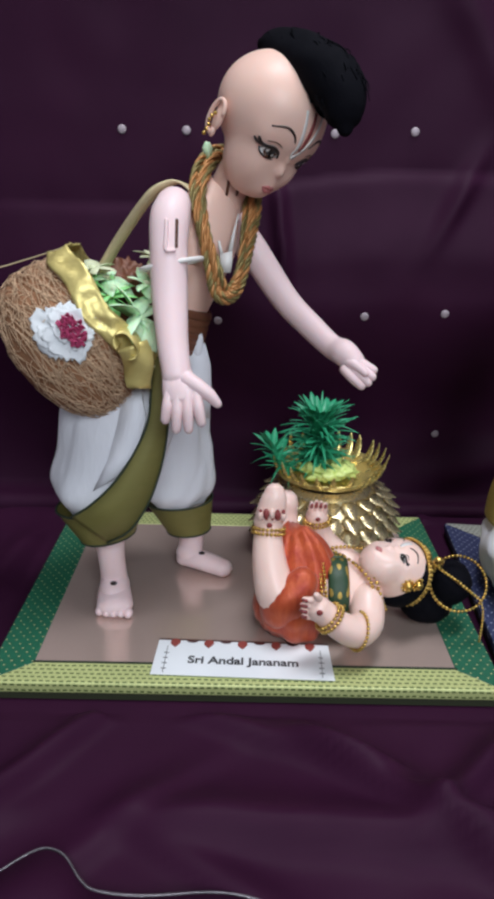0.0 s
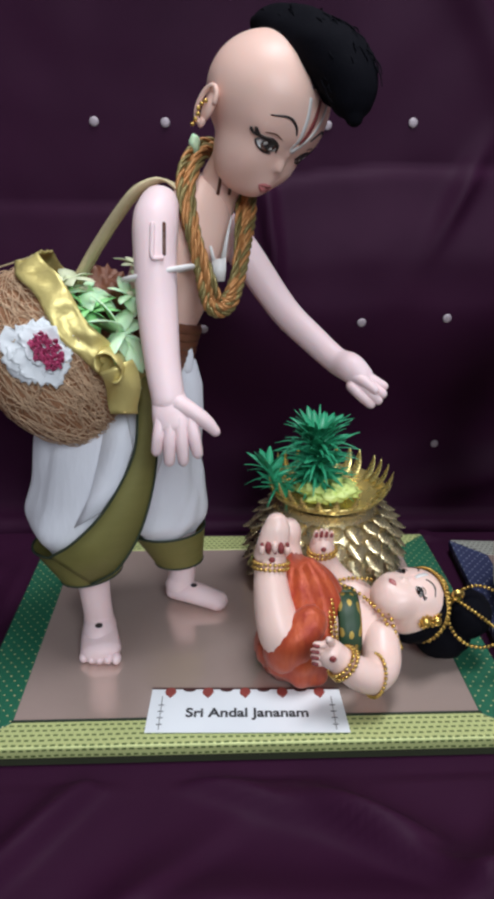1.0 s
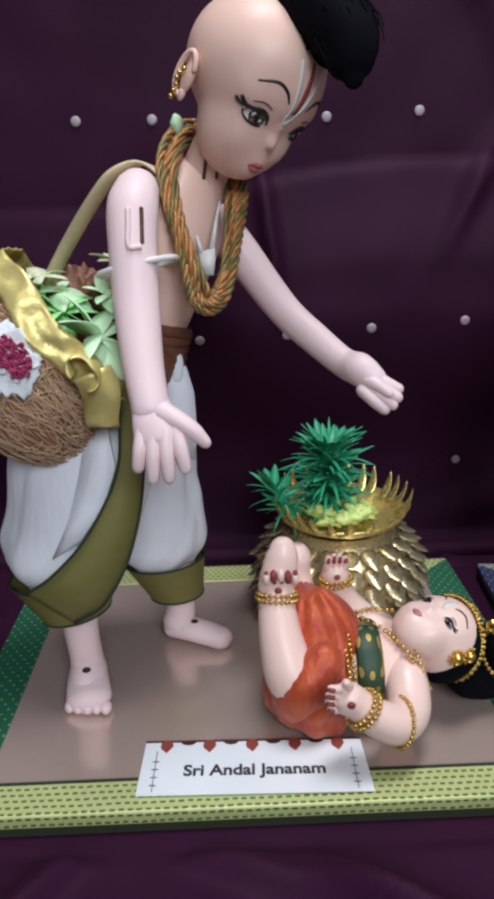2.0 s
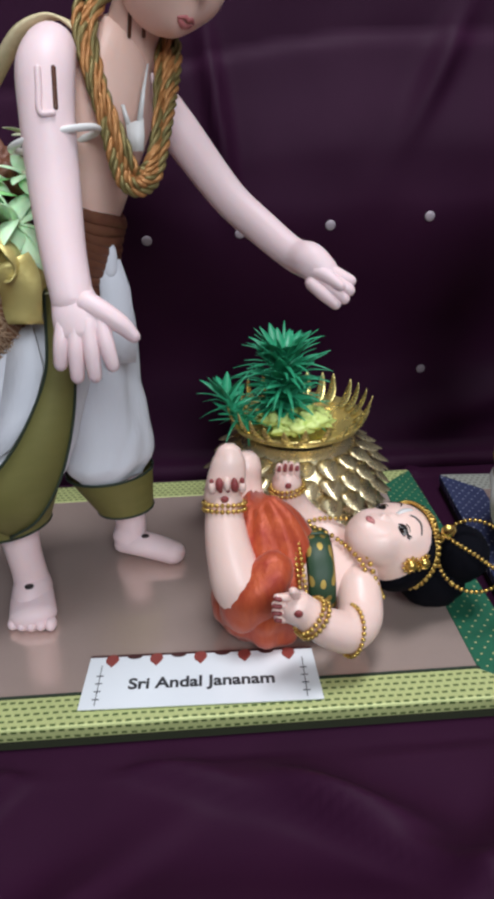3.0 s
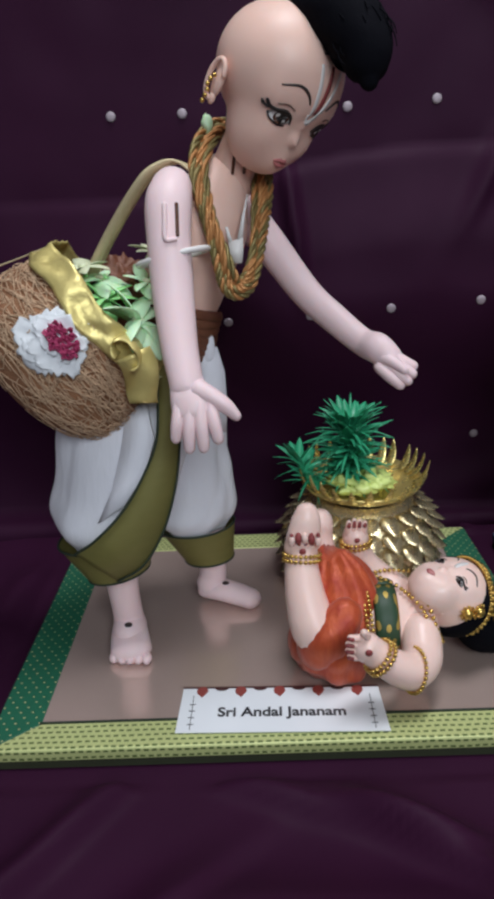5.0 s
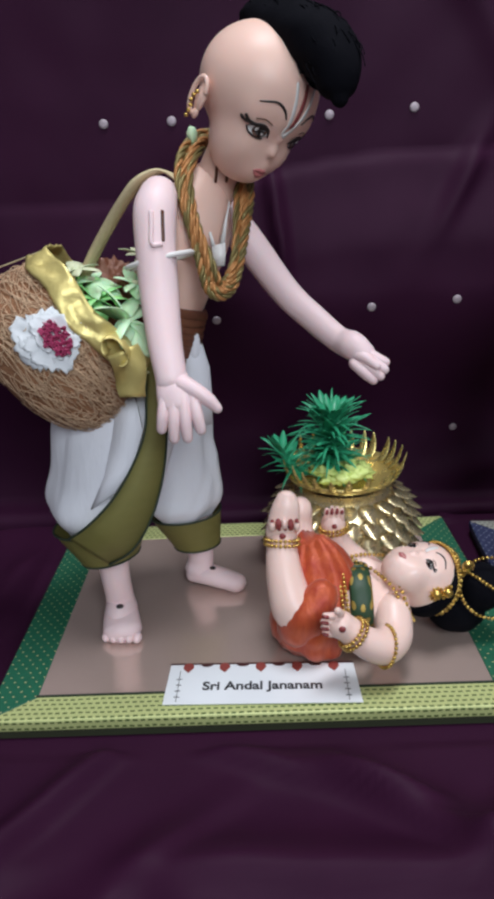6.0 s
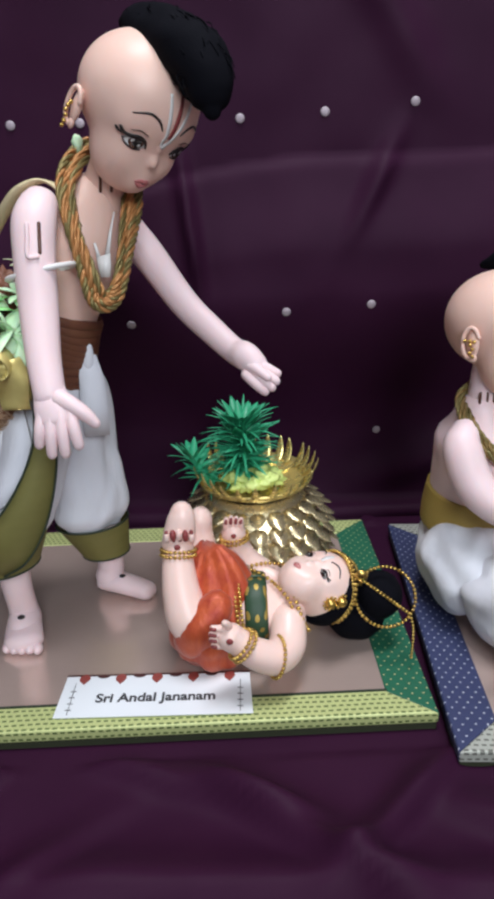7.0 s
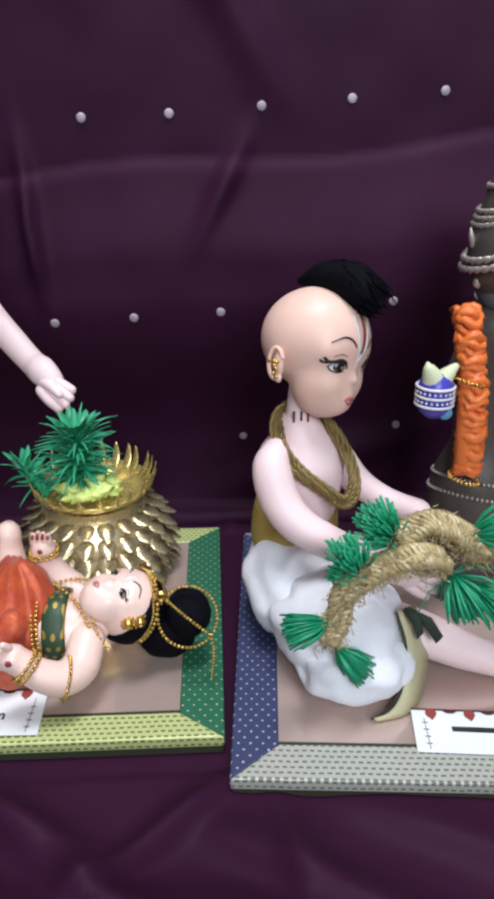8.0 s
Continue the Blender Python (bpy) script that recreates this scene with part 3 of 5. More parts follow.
            self.stroke(bm, [(0.075 * s, 0.022), (0.115 * s, 0.068), (0.180 * s, 0.092), (0.270 * s, 0.056)], 0.015, dark, 0.0005)
        self.stroke(bm, [(-0.062, -0.358), (-0.025, -0.343), (0, -0.350), (0.025, -0.343), (0.062, -0.358)], 0.024, lips, 0.0004)
        self.stroke(bm, [(-0.050, -0.366), (0, -0.384), (0.050, -0.366)], 0.030, lips, 0.0004)
        if not namam:
            return
        for s in (-1, 1):
            self.stroke(bm, [(0.022 * s, -0.035), (0.045 * s, 0.05), (0.066 * s, 0.14), (0.085 * s, 0.24)], 0.024, white, 0.0005, 0.7)
        self.stroke(bm, [(-0.030, -0.030), (-0.014, -0.072), (0, -0.082), (0.014, -0.072), (0.030, -0.030)], 0.026, white, 0.0005, 0.7)
        self.stroke(bm, [(0, -0.02), (0, 0.08), (0, 0.16), (0, 0.25)], 0.030, red, 0.0006, 0.5)

    def ear(self, bm, mat, side=-1, f=-0.07, u=-0.10):
        """A moulded ear: a rim, a hollow bowl and a lobe."""
        rot = Matrix((self.f * 0.95 + self.l * 0.3 * side, self.l, self.u)).transposed()
        c = self.local(side * 0.395, u, f)
        blob(bm, c, (0.062 * self.h, 0.034 * self.h, 0.105 * self.h), mat, rot, 18, 12)
        rim = [(*(c + (self.f * (0.062 * math.cos(a)) + self.u * (0.112 * math.sin(a)) + self.l * (side * 0.030)) * self.h), 0.016 * self.h)
               for a in [radians(d) for d in range(20, 300, 28)]]
        tube(bm, rim, mat, 8, 3)
        blob(bm, c + (self.u * -0.105 + self.l * (side * 0.012) + self.f * 0.012) * self.h, (0.034 * self.h, 0.024 * self.h, 0.036 * self.h), mat, rot, 12, 8)

    def hair(self, bm, line, mat, across=0.85, strands=900, length=0.016):
        """A thick tuft along the parting, given as rows of (u, f, radius), with loose strands over it."""
        path = smooth_path(line, 8)
        tube(bm, [(*self.local(0, q[0], q[1]), q[2] * self.h * 0.96) for q in path], mat, 30, 1, tuple(self.l), 1.0, wob=0.10)
        for k in range(strands):
            i = random.randrange(int(len(path) * 0.72))
            q, r = path[i], path[i + 1]
            run = (self.u * (r[0] - q[0]) + self.f * (r[1] - q[1])).normalized()
            a = random.uniform(0, 2 * math.pi)
            out = self.l * math.cos(a) * across + run.cross(self.l) * math.sin(a)
            p = self.local(0, q[0], q[1]) + out * (q[2] * self.h * random.uniform(0.90, 1.0))
            step = (run * random.uniform(0.5, 1.2) + out * random.uniform(-0.15, 0.16) + self.l * random.uniform(-0.4, 0.4)) * length * random.uniform(0.3, 0.7)
            tube(bm, [(*p, 0.00045), (*(p + step), 0.00040), (*(p + step * 1.8 - out * 0.002), 0.00018)], mat, 3, 2, cap=False)


def fingers(bm, palm, tips, mat, r=0.0036):
    for root, tip in zip(palm, tips):
        a, b = Vector(root), Vector(tip)
        mid = (a + b) / 2 + Vector((0, -0.0015, 0))
        tube(bm, [(*a, r), (*mid, r * 0.97), (*b, r * 0.8)], mat, 8, 3)


DOLL = [SKIN, HAIR, INK, BROWN, WHITE, LIPS, REDMARK, SHADEDSKIN]

# standing doll, bending forward
bm = bmesh.new()
tube(bm, [(-0.066, 0.532, 0.195, 0.031), (-0.062, 0.530, 0.222, 0.028), (-0.049, 0.527, 0.258, 0.031), (-0.036, 0.526, 0.288, 0.0315), (-0.027, 0.528, 0.308, 0.021)], 7, 24, 6, (0, 1, 0), 0.84)
tube(bm, [(-0.022, 0.529, 0.306, 0.014), (-0.015, 0.521, 0.322, 0.0122), (-0.005, 0.510, 0.338, 0.0125)], 7, 16)
tube(bm, [(-0.051, 0.494, 0.308, 0.011), (-0.0528, 0.484, 0.2985, 0.0126), (-0.0530, 0.475, 0.280, 0.0118), (-0.0518, 0.465, 0.255, 0.0112), (-0.049, 0.450, 0.230, 0.0098),
          (-0.046, 0.440, 0.214, 0.0090), (-0.0455, 0.438, 0.209, 0.0088)], 0, 18, 6, (1, 0, 0), 0.92)
tube(bm, [(-0.0468, 0.4430, 0.2220, 0.0070), (-0.0452, 0.4385, 0.2120, 0.0092), (-0.0432, 0.4350, 0.2050, 0.0112), (-0.0412, 0.4328, 0.1985, 0.0120), (-0.0405, 0.4315, 0.1950, 0.0100)], 0, 20, 5, (1, 0, 0), 0.62)
fingers(bm, [(-0.0490, 0.4325, 0.2030), (-0.0440, 0.4310, 0.2035), (-0.0388, 0.4305, 0.2035), (-0.0338, 0.4315, 0.2035)],
        [(-0.0518, 0.4275, 0.1862), (-0.0450, 0.4250, 0.1812), (-0.0376, 0.4245, 0.1815), (-0.0300, 0.4255, 0.1855)], 0, 0.0037)
tube(bm, [(-0.0400, 0.4350, 0.2100, 0.0055), (-0.0320, 0.4320, 0.2060, 0.0047), (-0.0255, 0.4305, 0.2015, 0.0040), (-0.0205, 0.4300, 0.1962, 0.0028)], 0, 12)
tube(bm, [(-0.014, 0.560, 0.291, 0.0118), (0.0020, 0.556, 0.2710, 0.0112), (0.0245, 0.541, 0.2412, 0.0098), (0.0425, 0.526, 0.2250, 0.0090), (0.0565, 0.514, 0.2140, 0.0084),
          (0.064, 0.504, 0.2118, 0.0092), (0.071, 0.498, 0.2062, 0.0078)], 0, 18, 6, (0.5, 0, 1), 0.92)
fingers(bm, [(0.066, 0.5015, 0.2115), (0.068, 0.499, 0.2085), (0.067, 0.497, 0.2048), (0.064, 0.496, 0.2022)],
        [(0.0832, 0.4925, 0.2030), (0.0822, 0.4895, 0.1990), (0.0795, 0.4885, 0.1952), (0.0752, 0.4885, 0.1928)], 0, 0.0038)
tube(bm, [(0.064, 0.499, 0.2085, 0.0042), (0.071, 0.492, 0.2060, 0.0036), (0.0770, 0.4870, 0.2020, 0.0026)], 0, 10)
# shins and feet
tube(bm, [(-0.105, 0.500, 0.085, 0.0125), (-0.104, 0.500, 0.055, 0.0105), (-0.1035, 0.503, 0.036, 0.0102), (-0.1035, 0.505, 0.024, 0.0112)], 0, 16)
tube(bm, [(-0.105, 0.513, 0.0225, 0.0095), (-0.1035, 0.503, 0.0225, 0.0118), (-0.1015, 0.492, 0.0205, 0.0132), (-0.0995, 0.482, 0.0172, 0.0140)], 0, 18, 6, (1, 0, 0), 0.62)
blob(bm, (-0.1026, 0.5000, 0.0235), (0.0118, 0.0170, 0.0118), 0)
for k in range(5):
    blob(bm, (-0.1106 + k * 0.0055, 0.4775 + (0.0022, 0.0008, 0.0, 0.0, -0.0006)[k], 0.0152), (0.0034, 0.0052, 0.0036), 0)
tube(bm, [(-0.048, 0.552, 0.08, 0.013), (-0.047, 0.553, 0.052, 0.0108), (-0.047, 0.554, 0.034, 0.0102), (-0.049, 0.553, 0.024, 0.0112)], 0, 16)
tube(bm, [(-0.0535, 0.553, 0.0205, 0.0085), (-0.044, 0.550, 0.0215, 0.0105), (-0.031, 0.546, 0.0195, 0.0105), (-0.018, 0.541, 0.0170, 0.0095)], 0, 18, 6, (0, 1, 0), 0.72)
blob(bm, (-0.1012, 0.4900, 0.0328), (0.0027, 0.0024, 0.0013), 2)
blob(bm, (-0.0375, 0.5465, 0.0283), (0.0026, 0.0022, 0.0011), 2)
# slots moulded in the upper arm and neck
tube(bm, [(-0.0475, 0.4725, 0.2985, 0.0011), (-0.0475, 0.4695, 0.291, 0.0011), (-0.0475, 0.4665, 0.2835, 0.0011)], 3, 8)
tube(bm, [(-0.0535, 0.4705, 0.2985, 0.0014), (-0.0535, 0.4675, 0.291, 0.0014), (-0.0535, 0.4640, 0.2820, 0.0014), (-0.0485, 0.4645, 0.2815, 0.0013)], 0, 8)
for x in (-0.0170, -0.0105):
    tube(bm, [(x, 0.5080, 0.322, 0.0010), (x - 0.0015, 0.5115, 0.313, 0.0010)], 3, 6)
hd = Head((0.0071, 0.5091, 0.3555), (0.582, -0.662, -0.472), (0.46, -0.211, 0.863), 0.0857)
hd.build(bm, 7)
hd.paint(bm, 4, 2, 3, 5, 6)
hd.ear(bm, 7, -1)
hd.ear(bm, 7, 1)
hd.hair(bm, [(0.400, -0.400, 0.050), (0.430, -0.320, 0.100), (0.460, -0.180, 0.140), (0.480, 0.030, 0.175), (0.480, 0.270, 0.195), (0.430, 0.475, 0.178), (0.335, 0.585, 0.135), (0.285, 0.635, 0.06)], 1, length=0.010)
solid("standing_doll", bm, DOLL, "pink plastic doll with shaved head and black hair knot, bending forward", "doll")


BEADS = {}


def bead_string(name, pts, r, mat, label, gap=2.1, parent=None, steps=14):
    """A string of equal beads along a path, each bead a part."""
    if (r, mat.name) not in BEADS:
        bm = bmesh.new()
        blob(bm, (0, 0, 0), (r, r, r), 0, None, 8, 5)
        BEADS[r, mat.name] = mesh_of("bead", bm, mat)
    th = parent or thing(name, label, "beads")
    last = None
    for p in smooth_path(pts, steps):
        p = Vector(p[:3])
        if last is None or (p - last).length > r * gap:
            ob = new("bead", BEADS[r, mat.name])
            ob.parent = th
            ob.location = p
            last = p
    return th


bead_string("doll_earring", [hd.local(-0.46, q, f) for q, f in ((-0.08, -0.05), (-0.13, -0.08), (-0.18, -0.06), (-0.23, -0.07), (-0.26, -0.05))], 0.0013, BEADGOLD, "tiny gold bead earring on the doll's ear")

# white elastic loop round the arm
bm = bmesh.new()
loop = [(-0.0520 + 0.0190 * math.cos(a), 0.481 - 0.0165 * math.sin(a), 0.2715 + 0.0030 * math.sin(a + 0.6) + 0.0022 * math.cos(a)) for a in [2 * math.pi * k / 18 for k in range(19)]]
tube(bm, [(*p, 0.0016) for p in loop], 0, 10, 3)
solid("arm_loop", bm, WHITE, "white elastic loop round the doll's upper arm", "loop")


# yarn necklaces
def yarn(name, pts, cords, gap, r, mats, label):
    """Twisted cords of three strands lying side by side along a loop."""
    th = thing(name, label, "garland")
    path = smooth_path(pts, 18)
    n = len(path)
    for c in range(cords):
        for s in range(3):
            bm = bmesh.new()
            rows = []
            for i, q in enumerate(path):
                a, b = path[max(i - 1, 0)], path[min(i + 1, n - 1)]
                ax = Vector(b - a).normalized()
                u = ax.cross(Vector((0.2, -1, 0.1))).normalized()
                v = ax.cross(u)
                ph = i * (0.36 + 0.05 * c) + 0.8 * math.sin(i * 0.11 + c) + 2 * math.pi * s / 3
                side = (c - (cords - 1) / 2) * gap * (1 + 0.35 * math.sin(i * 0.09 + c * 1.7))
                o = u * (math.cos(ph) * r * 1.1 + side) + v * (math.sin(ph) * r * 1.1 + 0.0012 * math.sin(i * 0.13 + c * 2.1))
                rows.append((*(Vector(q) + o), r))
            tube(bm, rows, 0, 6, 1, wob=0.3)
            part("strand", bm, mats[(c + s // 2) % len(mats)], th)
    return th


NECK = [(-0.010, 0.548, 0.332), (-0.029, 0.536, 0.335), (-0.0385, 0.508, 0.318), (-0.0355, 0.490, 0.294), (-0.0300, 0.484, 0.270), (-0.0245, 0.482, 0.2525),
        (-0.0165, 0.484, 0.2520), (-0.0105, 0.492, 0.264), (-0.0060, 0.504, 0.283), (-0.0040, 0.520, 0.302), (-0.007, 0.540, 0.322)]
yarn("yarn_necklace", [(p[0] + 0.0025, p[1], p[2] + 0.003) for p in NECK], 4, 0.0023, 0.00118, [GREENGOLDYARN, COPPERYARN, COPPERYARN, GREENGOLDYARN, COPPERYARN], "twisted copper and green-gold yarn necklace on the doll")
bm = bmesh.new()
ribbon(bm, [((-0.0222, 0.4965, 0.277), (-0.0140, 0.4965, 0.279)), ((-0.0216, 0.4950, 0.271), (-0.0140, 0.4950, 0.272)), ((-0.0204, 0.4945, 0.2655), (-0.0150, 0.4945, 0.2655))], 0, 0.0005)
ribbon(bm, [((-0.0110, 0.5050, 0.3015), (-0.0103, 0.5050, 0.3015)), ((-0.0140, 0.5005, 0.291), (-0.0124, 0.5005, 0.291)), ((-0.0172, 0.4963, 0.278), (-0.0142, 0.4963, 0.279))], 0, 0.0005)
ribbon(bm, [((-0.0238, 0.4985, 0.285), (-0.0222, 0.4985, 0.285)), ((-0.0222, 0.4963, 0.277), (-0.0195, 0.4963, 0.276))], 0, 0.0005)
solid("white_thread", bm, WHITE, "white thread band across the doll's chest", "thread")
bm = bmesh.new()
blob(bm, (-0.0320, 0.528, 0.339), (0.0032, 0.0030, 0.0055), 0, None, 14, 10, 0.4, 260)
solid("neck_knot", bm, PALELEAF, "small pale green knot at the back of the doll's neck", "knot")

# maroon waist sash
sash = thing("waist_sash", "maroon and gold brocade sash wound round the doll's waist", "sash")
for k in range(10):
    bm = bmesh.new()
    z = 0.2440 - k * 0.0042
    cx = -0.0580 - k * 0.0012
    ring = [(cx + 0.0280 * math.cos(a), 0.530 - 0.0330 * math.sin(a), z - 0.014 * math.cos(a) + 0.001 * math.sin(3 * a + k), 0.0030) for a in [2 * math.pi * j / 20 for j in range(21)]]
    tube(bm, ring, 0, 10, 2, (0, 0, 1), 0.42, wob=0.15)
    part("fold", bm, MAROONSILK, sash)
bm = bmesh.new()
blob(bm, (-0.0885, 0.522, 0.253), (0.015, 0.014, 0.016), 0, None, 28, 20, 0.5, 150)
part("knot", bm, MAROONSILK, sash, "bunched maroon knot")

# white dhoti
dh = thing("doll_dhoti", "white pleated cotton dhoti with olive-gold borders on the doll", "garment")
bm = bmesh.new()


def cloth_leg(bm, pts, folds, depth, mat=0, seg=48, squash=1.0):
    path = smooth_path(pts, 8)
    rings = []
    for i, q in enumerate(path):
        t = i / (len(path) - 1)
        ring = []
        for k in range(seg):
            a = 2 * math.pi * k / seg
            r = q[3] * (1 + depth * (0.4 + 0.6 * t) * math.sin(folds * a + 3 * t + 1.5 * math.sin(2 * a)) + 0.07 * noise.noise(Vector((math.cos(a) * 1.5, math.sin(a) * 1.5, t * 5 + q[0] * 30)))
                        - 0.05 * max(0.0, 1 - 4 * abs(noise.noise(Vector((math.cos(a) * 1.1 + 2 * t, math.sin(a) * 1.1, t * 2.6 + q[0] * 50))))))
            ring.append((q[0] + r * math.cos(a), q[1] + r * squash * math.sin(a), q[2] + 0.003 * math.sin(a * 2 + t * 3)))
        rings.append(ring)
    skin_rings(bm, rings, mat)


cloth_leg(bm, [(-0.072, 0.530, 0.208, 0.029), (-0.082, 0.522, 0.192, 0.041), (-0.092, 0.514, 0.165, 0.043), (-0.0995, 0.507, 0.132, 0.0395), (-0.1055, 0.502, 0.110, 0.0385), (-0.1055, 0.500, 0.093, 0.027)], 4, 0.055, squash=0.85)
part("trouser_leg", bm, COTTON, dh)
bm = bmesh.new()
cloth_leg(bm, [(-0.068, 0.535, 0.206, 0.026), (-0.0635, 0.540, 0.183, 0.033), (-0.0605, 0.545, 0.145, 0.0305), (-0.057, 0.548, 0.110, 0.0285), (-0.0565, 0.549, 0.090, 0.0290), (-0.056, 0.549, 0.074, 0.020)], 4, 0.045, squash=0.9)
part("trouser_leg", bm, COTTON, dh)
bm = bmesh.new()
ribbon(bm, [((-0.0440, 0.512, 0.214), (-0.0330, 0.516, 0.214)), ((-0.0440, 0.509, 0.200), (-0.0290, 0.514, 0.199)), ((-0.0450, 0.508, 0.180), (-0.0285, 0.515, 0.178)), ((-0.0450, 0.511, 0.160), (-0.0300, 0.518, 0.158))], 0, 0.002)
tube(bm, [(-0.0385, 0.514, 0.208, 0.004), (-0.037, 0.514, 0.218, 0.003), (-0.0375, 0.513, 0.2255, 0.0006)], 0, 10, 4)
part("pleat", bm, COTTON, dh)
bm = bmesh.new()
ribbon(bm, [((-0.0860, 0.484, 0.186), (-0.0740, 0.481, 0.190)), ((-0.0900, 0.476, 0.165), (-0.0700, 0.474, 0.170)), ((-0.0960, 0.470, 0.142), (-0.0770, 0.468, 0.150)), ((-0.107, 0.468, 0.120), (-0.090, 0.466, 0.132))], 0, 0.002)
part("pleat", bm, COTTON, dh)


def cuff(a, b, lean, hem=True):
    """A flaring band between two rings (x, y, z, radius)."""
    bm = bmesh.new()
    path = smooth_path([a, tuple((p + q) / 2 for p, q in zip(a, b)), b], 4)
    rings = []
    for i, q in enumerate(path):
        rings.append([(q[0] + q[3] * math.cos(t), q[1] + q[3] * 0.86 * math.sin(t), q[2] + lean * math.cos(t) * (1 - 0.4 * i / len(path))) for t in [2 * math.pi * k / 36 for k in range(36)]])
    skin_rings(bm, rings, 0, cap=False)
    rings2 = [[tuple(Vector(v) * 1.0 + (Vector((q[0], q[1], v[2])) - Vector(v)) * 0.06) for v in r] for r, q in zip(rings, path)]
    skin_rings(bm, rings2, 0, cap=False)
    band = part("cuff", bm, OLIVE, dh, "olive-gold brocade cuff")
    for ring in (rings[0], rings[-1]):
        bm = bmesh.new()
        tube(bm, [(*v, 0.0008) for v in ring + ring[:1]], 0, 6, 1, cap=False)
        part("hem", bm, DARKHEM, band, "dark green hem line")


cuff((-0.108, 0.500, 0.098, 0.0345), (-0.1045, 0.497, 0.071, 0.0205), 0.006)
cuff((-0.056, 0.549, 0.078, 0.0275), (-0.0485, 0.551, 0.049, 0.0180), 0.002)
bm = bmesh.new()
diag = [((-0.0665, 0.486, 0.216), (-0.0540, 0.492, 0.216)), ((-0.0665, 0.479, 0.195), (-0.0545, 0.482, 0.193)), ((-0.0685, 0.472, 0.170), (-0.0560, 0.478, 0.164)),
        ((-0.0790, 0.467, 0.147), (-0.0600, 0.474, 0.139)), ((-0.0920, 0.464, 0.128), (-0.0690, 0.471, 0.112)), ((-0.1090, 0.464, 0.111), (-0.0830, 0.469, 0.090)),
        ((-0.1240, 0.470, 0.099), (-0.1000, 0.472, 0.078))]
left = smooth_path([d[0] for d in diag], 5)
right = smooth_path([d[1] for d in diag], 5)
ribbon(bm, list(zip(left, right)), 0, 0.0022)
band = part("front_border", bm, OLIVE, dh, "olive-gold brocade border strip")
for line in (left, right):
    bm = bmesh.new()
    tube(bm, [(p[0], p[1] - 0.0012, p[2], 0.0008) for p in line], 0, 6, 1)
    part("hem", bm, DARKHEM, band, "dark green hem line")

# ---- coir basket on the shoulder strap ----
bk = thing("coir_basket", "brown coir fibre basket with gold ribbon rim hanging from strap", "basket")
BN = Vector((0.77, 0.10, 0.63)).normalized()
BV = Vector((0.62, 0.0, -0.78))
BV = (BV - BN * BV.dot(BN)).normalized()
BW = BN.cross(BV)
BC = Vector((-0.0962, 0.505, 0.2370))


def on_basket(s, r, a):
    """Along the axis (0 at the rim, 1 at the foot), at radius r, round by a (0 towards the lower rim, quarter turn to the viewer)."""
    side = BW if BW.y < 0 else -BW
    return BC - BN * (0.073 * s) + BV * (r * math.cos(a)) + side * (r * 0.84 * math.sin(a))


RIBBON_END = Vector((-0.0790, 0.4630, 0.2260))
PROFILE = [(0.0, 0.0455), (0.15, 0.050), (0.32, 0.0545), (0.5, 0.0560), (0.68, 0.0520), (0.82, 0.0430), (0.93, 0.0290), (1.0, 0.010)]


def basket_radius(s):
    for (s0, r0), (s1, r1) in zip(PROFILE, PROFILE[1:]):
        if s <= s1:
            return r0 + (r1 - r0) * (s - s0) / (s1 - s0)
    return 0.01


bm = bmesh.new()
rings = []
for j in range(26):
    s = j / 25
    row = []
    for k in range(48):
        a = 2 * math.pi * k / 48
        r = basket_radius(s) * (1 + 0.045 * noise.fractal(Vector((math.cos(a) * 3, math.sin(a) * 3, s * 4)), 0.7, 2.0, 3))
        row.append(on_basket(s, r, a))
    rings.append(row)
inner = [[on_basket(0.0 + d, 0.0425 - d * 0.01, 2 * math.pi * k / 48) for k in range(48)] for d in (0.45, 0.2, 0.0)]
skin_rings(bm, inner + rings)
part("body", bm, COIR, bk)
bm = bmesh.new()
for k in range(1100):
    a0, s0 = random.uniform(0.0, 2 * math.pi), 0.04 + 0.86 * random.random() ** 1.4
    da, ds = random.uniform(-0.7, 0.7), random.uniform(-0.22, 0.22)
    lift = random.uniform(0.0, 0.0022)
    pts = []
    for j in range(4):
        t = j / 3
        s = min(max(s0 + ds * t, 0.02), 0.97)
        pts.append((*on_basket(s, basket_radius(s) * 1.01 + lift * math.sin(math.pi * t) + 0.0006, a0 + da * t + 0.15 * math.sin(4 * t + k)), 0.00012 + 0.00012 * random.random()))
    tube(bm, pts, 0, 4, 2, cap=False)
tagged(part("fibre_layer", bm, STRAW, bk, "loose pale coir strands"), kind="stuff")
# crumpled gold ribbon round the rim
bm = bmesh.new()
rings = []
for j in range(9):
    t = j / 8
    row = []
    for k in range(120):
        a = 2 * math.pi * k / 120
        w = noise.fractal(Vector((math.cos(a) * 5, math.sin(a) * 5, t * 2.2)), 0.8, 2.0, 4)
        s = -0.13 + 0.23 * t + 0.025 * math.sin(5 * a) + 0.03 * noise.noise(Vector((math.cos(a) * 3, math.sin(a) * 3, 7)))
        row.append(on_basket(s, 0.0490 + 0.0045 * t + 0.0024 * w + 0.0012 * math.sin(9 * a + 4 * t), a))
    rings.append(row)
back = [[v + (BC - v).normalized() * 0.0012 for v in row] for row in rings[::-1]]
skin_rings(bm, rings + back, 0, True)
